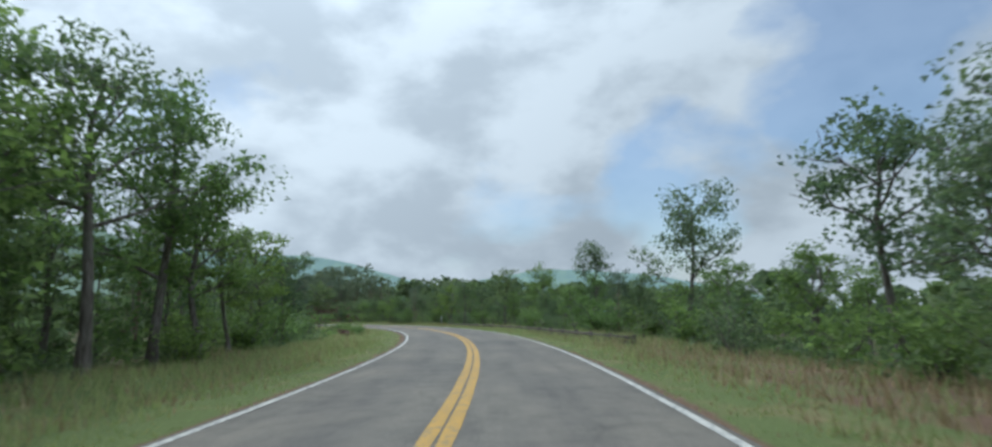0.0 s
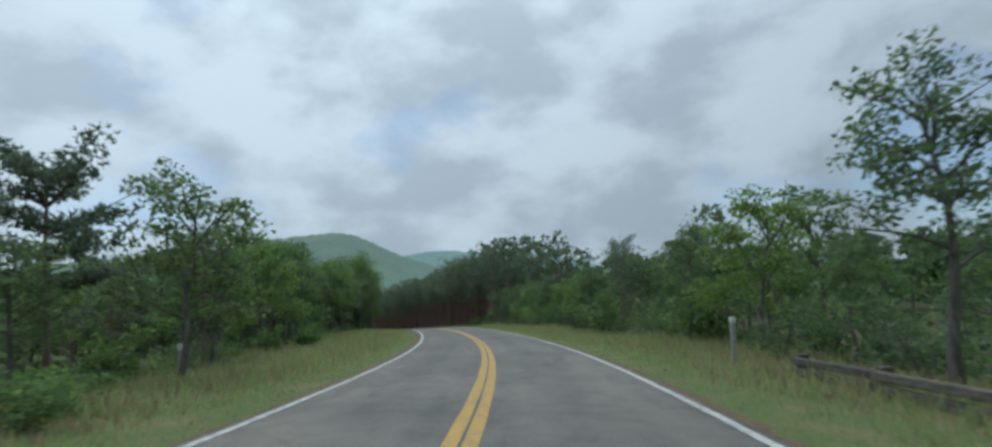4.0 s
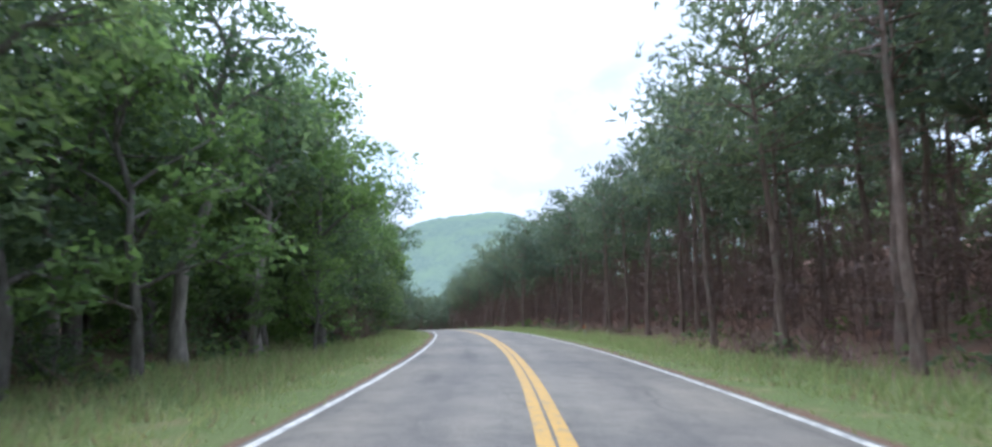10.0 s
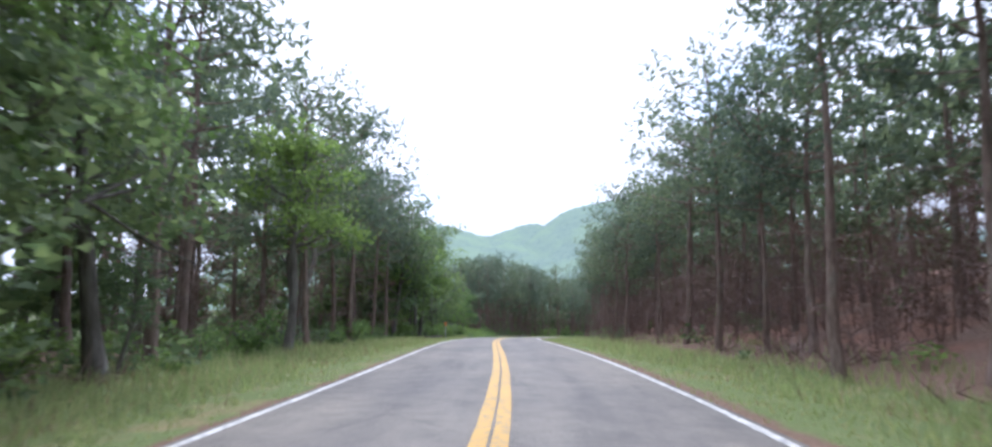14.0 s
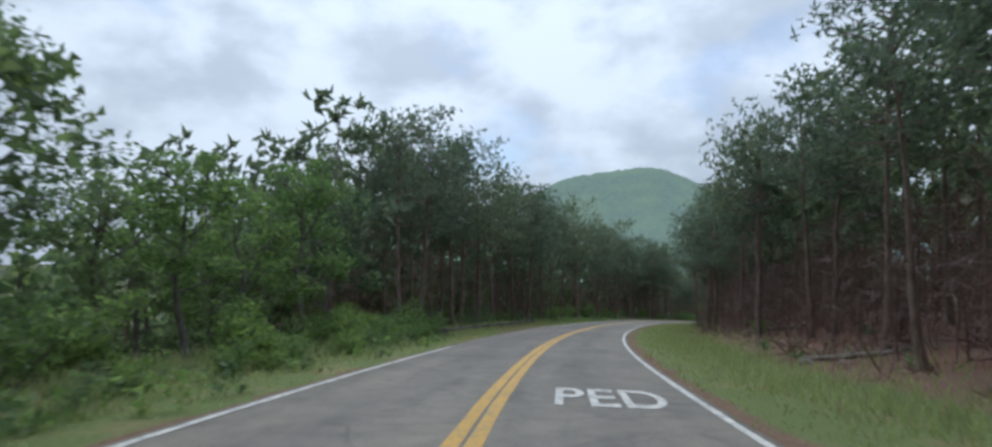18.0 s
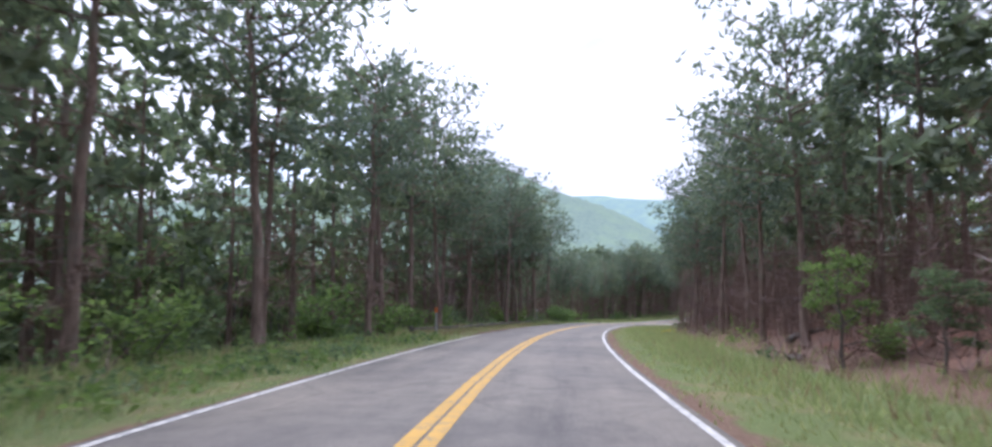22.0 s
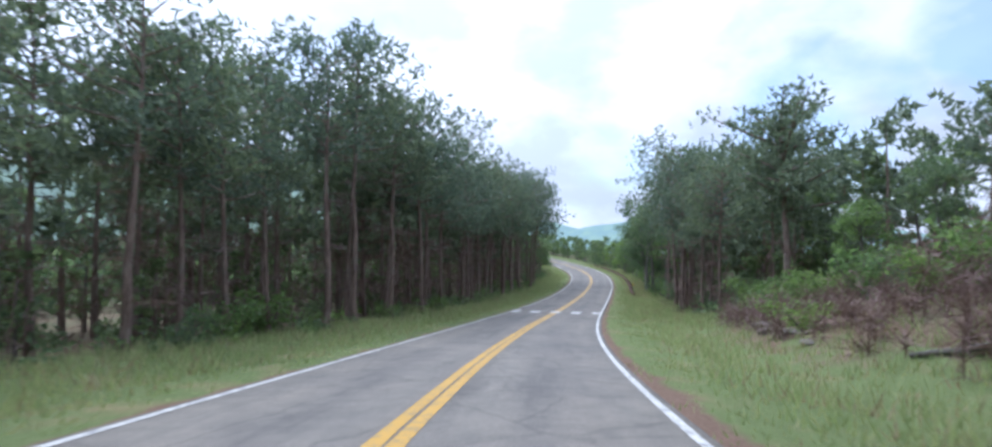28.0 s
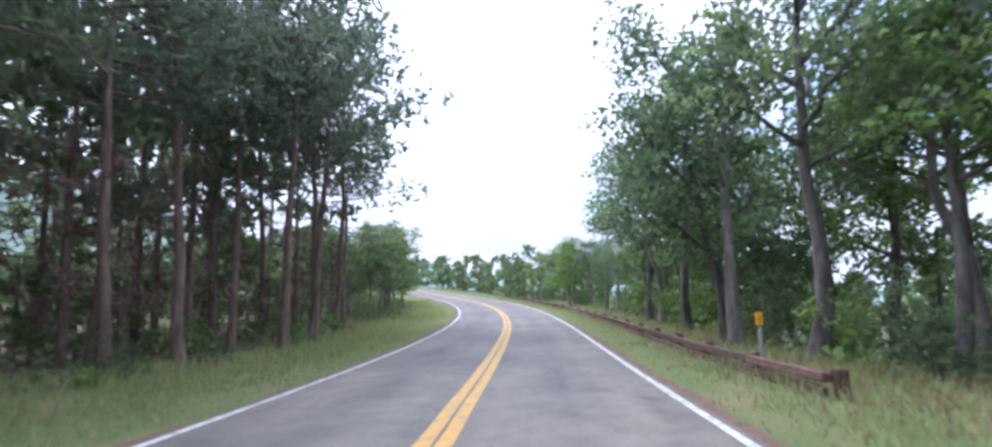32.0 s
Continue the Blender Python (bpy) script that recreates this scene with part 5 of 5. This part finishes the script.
def log(s, d, length, r, turn, label, mat):
    rng = np.random.default_rng(int(s * 10))
    t = np.linspace(-0.5, 0.5, 7)
    h = float(np.interp(s, sg, head)) + math.radians(turn)
    c = on_line(s, d)
    pts = []
    for q in t:
        x, y = c[0] - math.sin(h) * q * length, c[1] + math.cos(h) * q * length
        z, _, _ = land(np.array([[x, y]]))
        pts.append((x, y, float(z[0]) + r * 0.6))
    pts = np.array(pts) + rng.normal(size=(7, 3)) * r * 0.25
    o_ = pts.mean(0)
    v, f = tube(pts - o_, r * np.linspace(1.1, 0.55, 7), 7)
    fc = f.tolist() + [list(range(7))[::-1], list(range(len(v) - 7, len(v)))]
    me = mesh_of("fallen_log", v, fc, [mat], smooth=True)
    o = new("fallen_log", me)
    o.location = o_
    tagged(o, label, "log", "fallen logs")


for s, d, l, r, a, m in ((302, 10.4, 4.0, 0.12, 35, M_PALEBARK), (288, 9.6, 3.0, 0.1, 70, M_PALEBARK), (371, 9.3, 3.4, 0.1, 20, M_PALEBARK), (352, 10.5, 3.6, 0.11, -40, M_OAKBARK), (210, 10.8, 4.5, 0.13, 55, M_OAKBARK), (160, 11.0, 4.2, 0.12, -60, M_PALEBARK), (197, -9.4, 4.5, 0.1, 30, M_PALEBARK), (194, -9.9, 3.2, 0.08, -50, M_PALEBARK), (428, 10.0, 2.8, 0.1, 40, M_OAKBARK), (324, 9.6, 3.5, 0.1, 15, M_PALEBARK)):
    log(s, d, l, r, a, "fallen bare trunk lying on the leaf litter", m)


# ---- small yellow flowers ----
def flower_patch(s, d, n, spread, mat, name, label):
    rng = np.random.default_rng(int(s))
    h = Heap()
    c = on_line(s + rng.normal(size=n) * spread, d + rng.normal(size=n) * 0.5)
    c[:, 2] = [float(q) for q in land(c[:, :2])[0]]
    c[:, 2] += 0.3 + rng.random(n) * 0.15
    spikes(h, rng, c, 6, 0.06, 0.04, 0.6)
    me = mesh_of(name, h.verts(), np.concatenate(h.f), [mat])
    tagged(new(name, me), label, "flowers", kind="stuff")


M_PETAL = plain("yellow_petals", (0.8, 0.6, 0.04), 0.6)
M_PETALW = plain("pale_petals", (0.75, 0.74, 0.7), 0.6)
flower_patch(366.5, 7.0, 26, 1.4, M_PETAL, "flowers", "small yellow flowers scattered in the grass")
flower_patch(401.0, 6.9, 22, 1.6, M_PETALW, "flowers", "small pale flowers scattered in the grass")
flower_patch(154.5, -8.6, 30, 2.0, M_PETALW, "flowers", "small white flowers scattered in the grass")
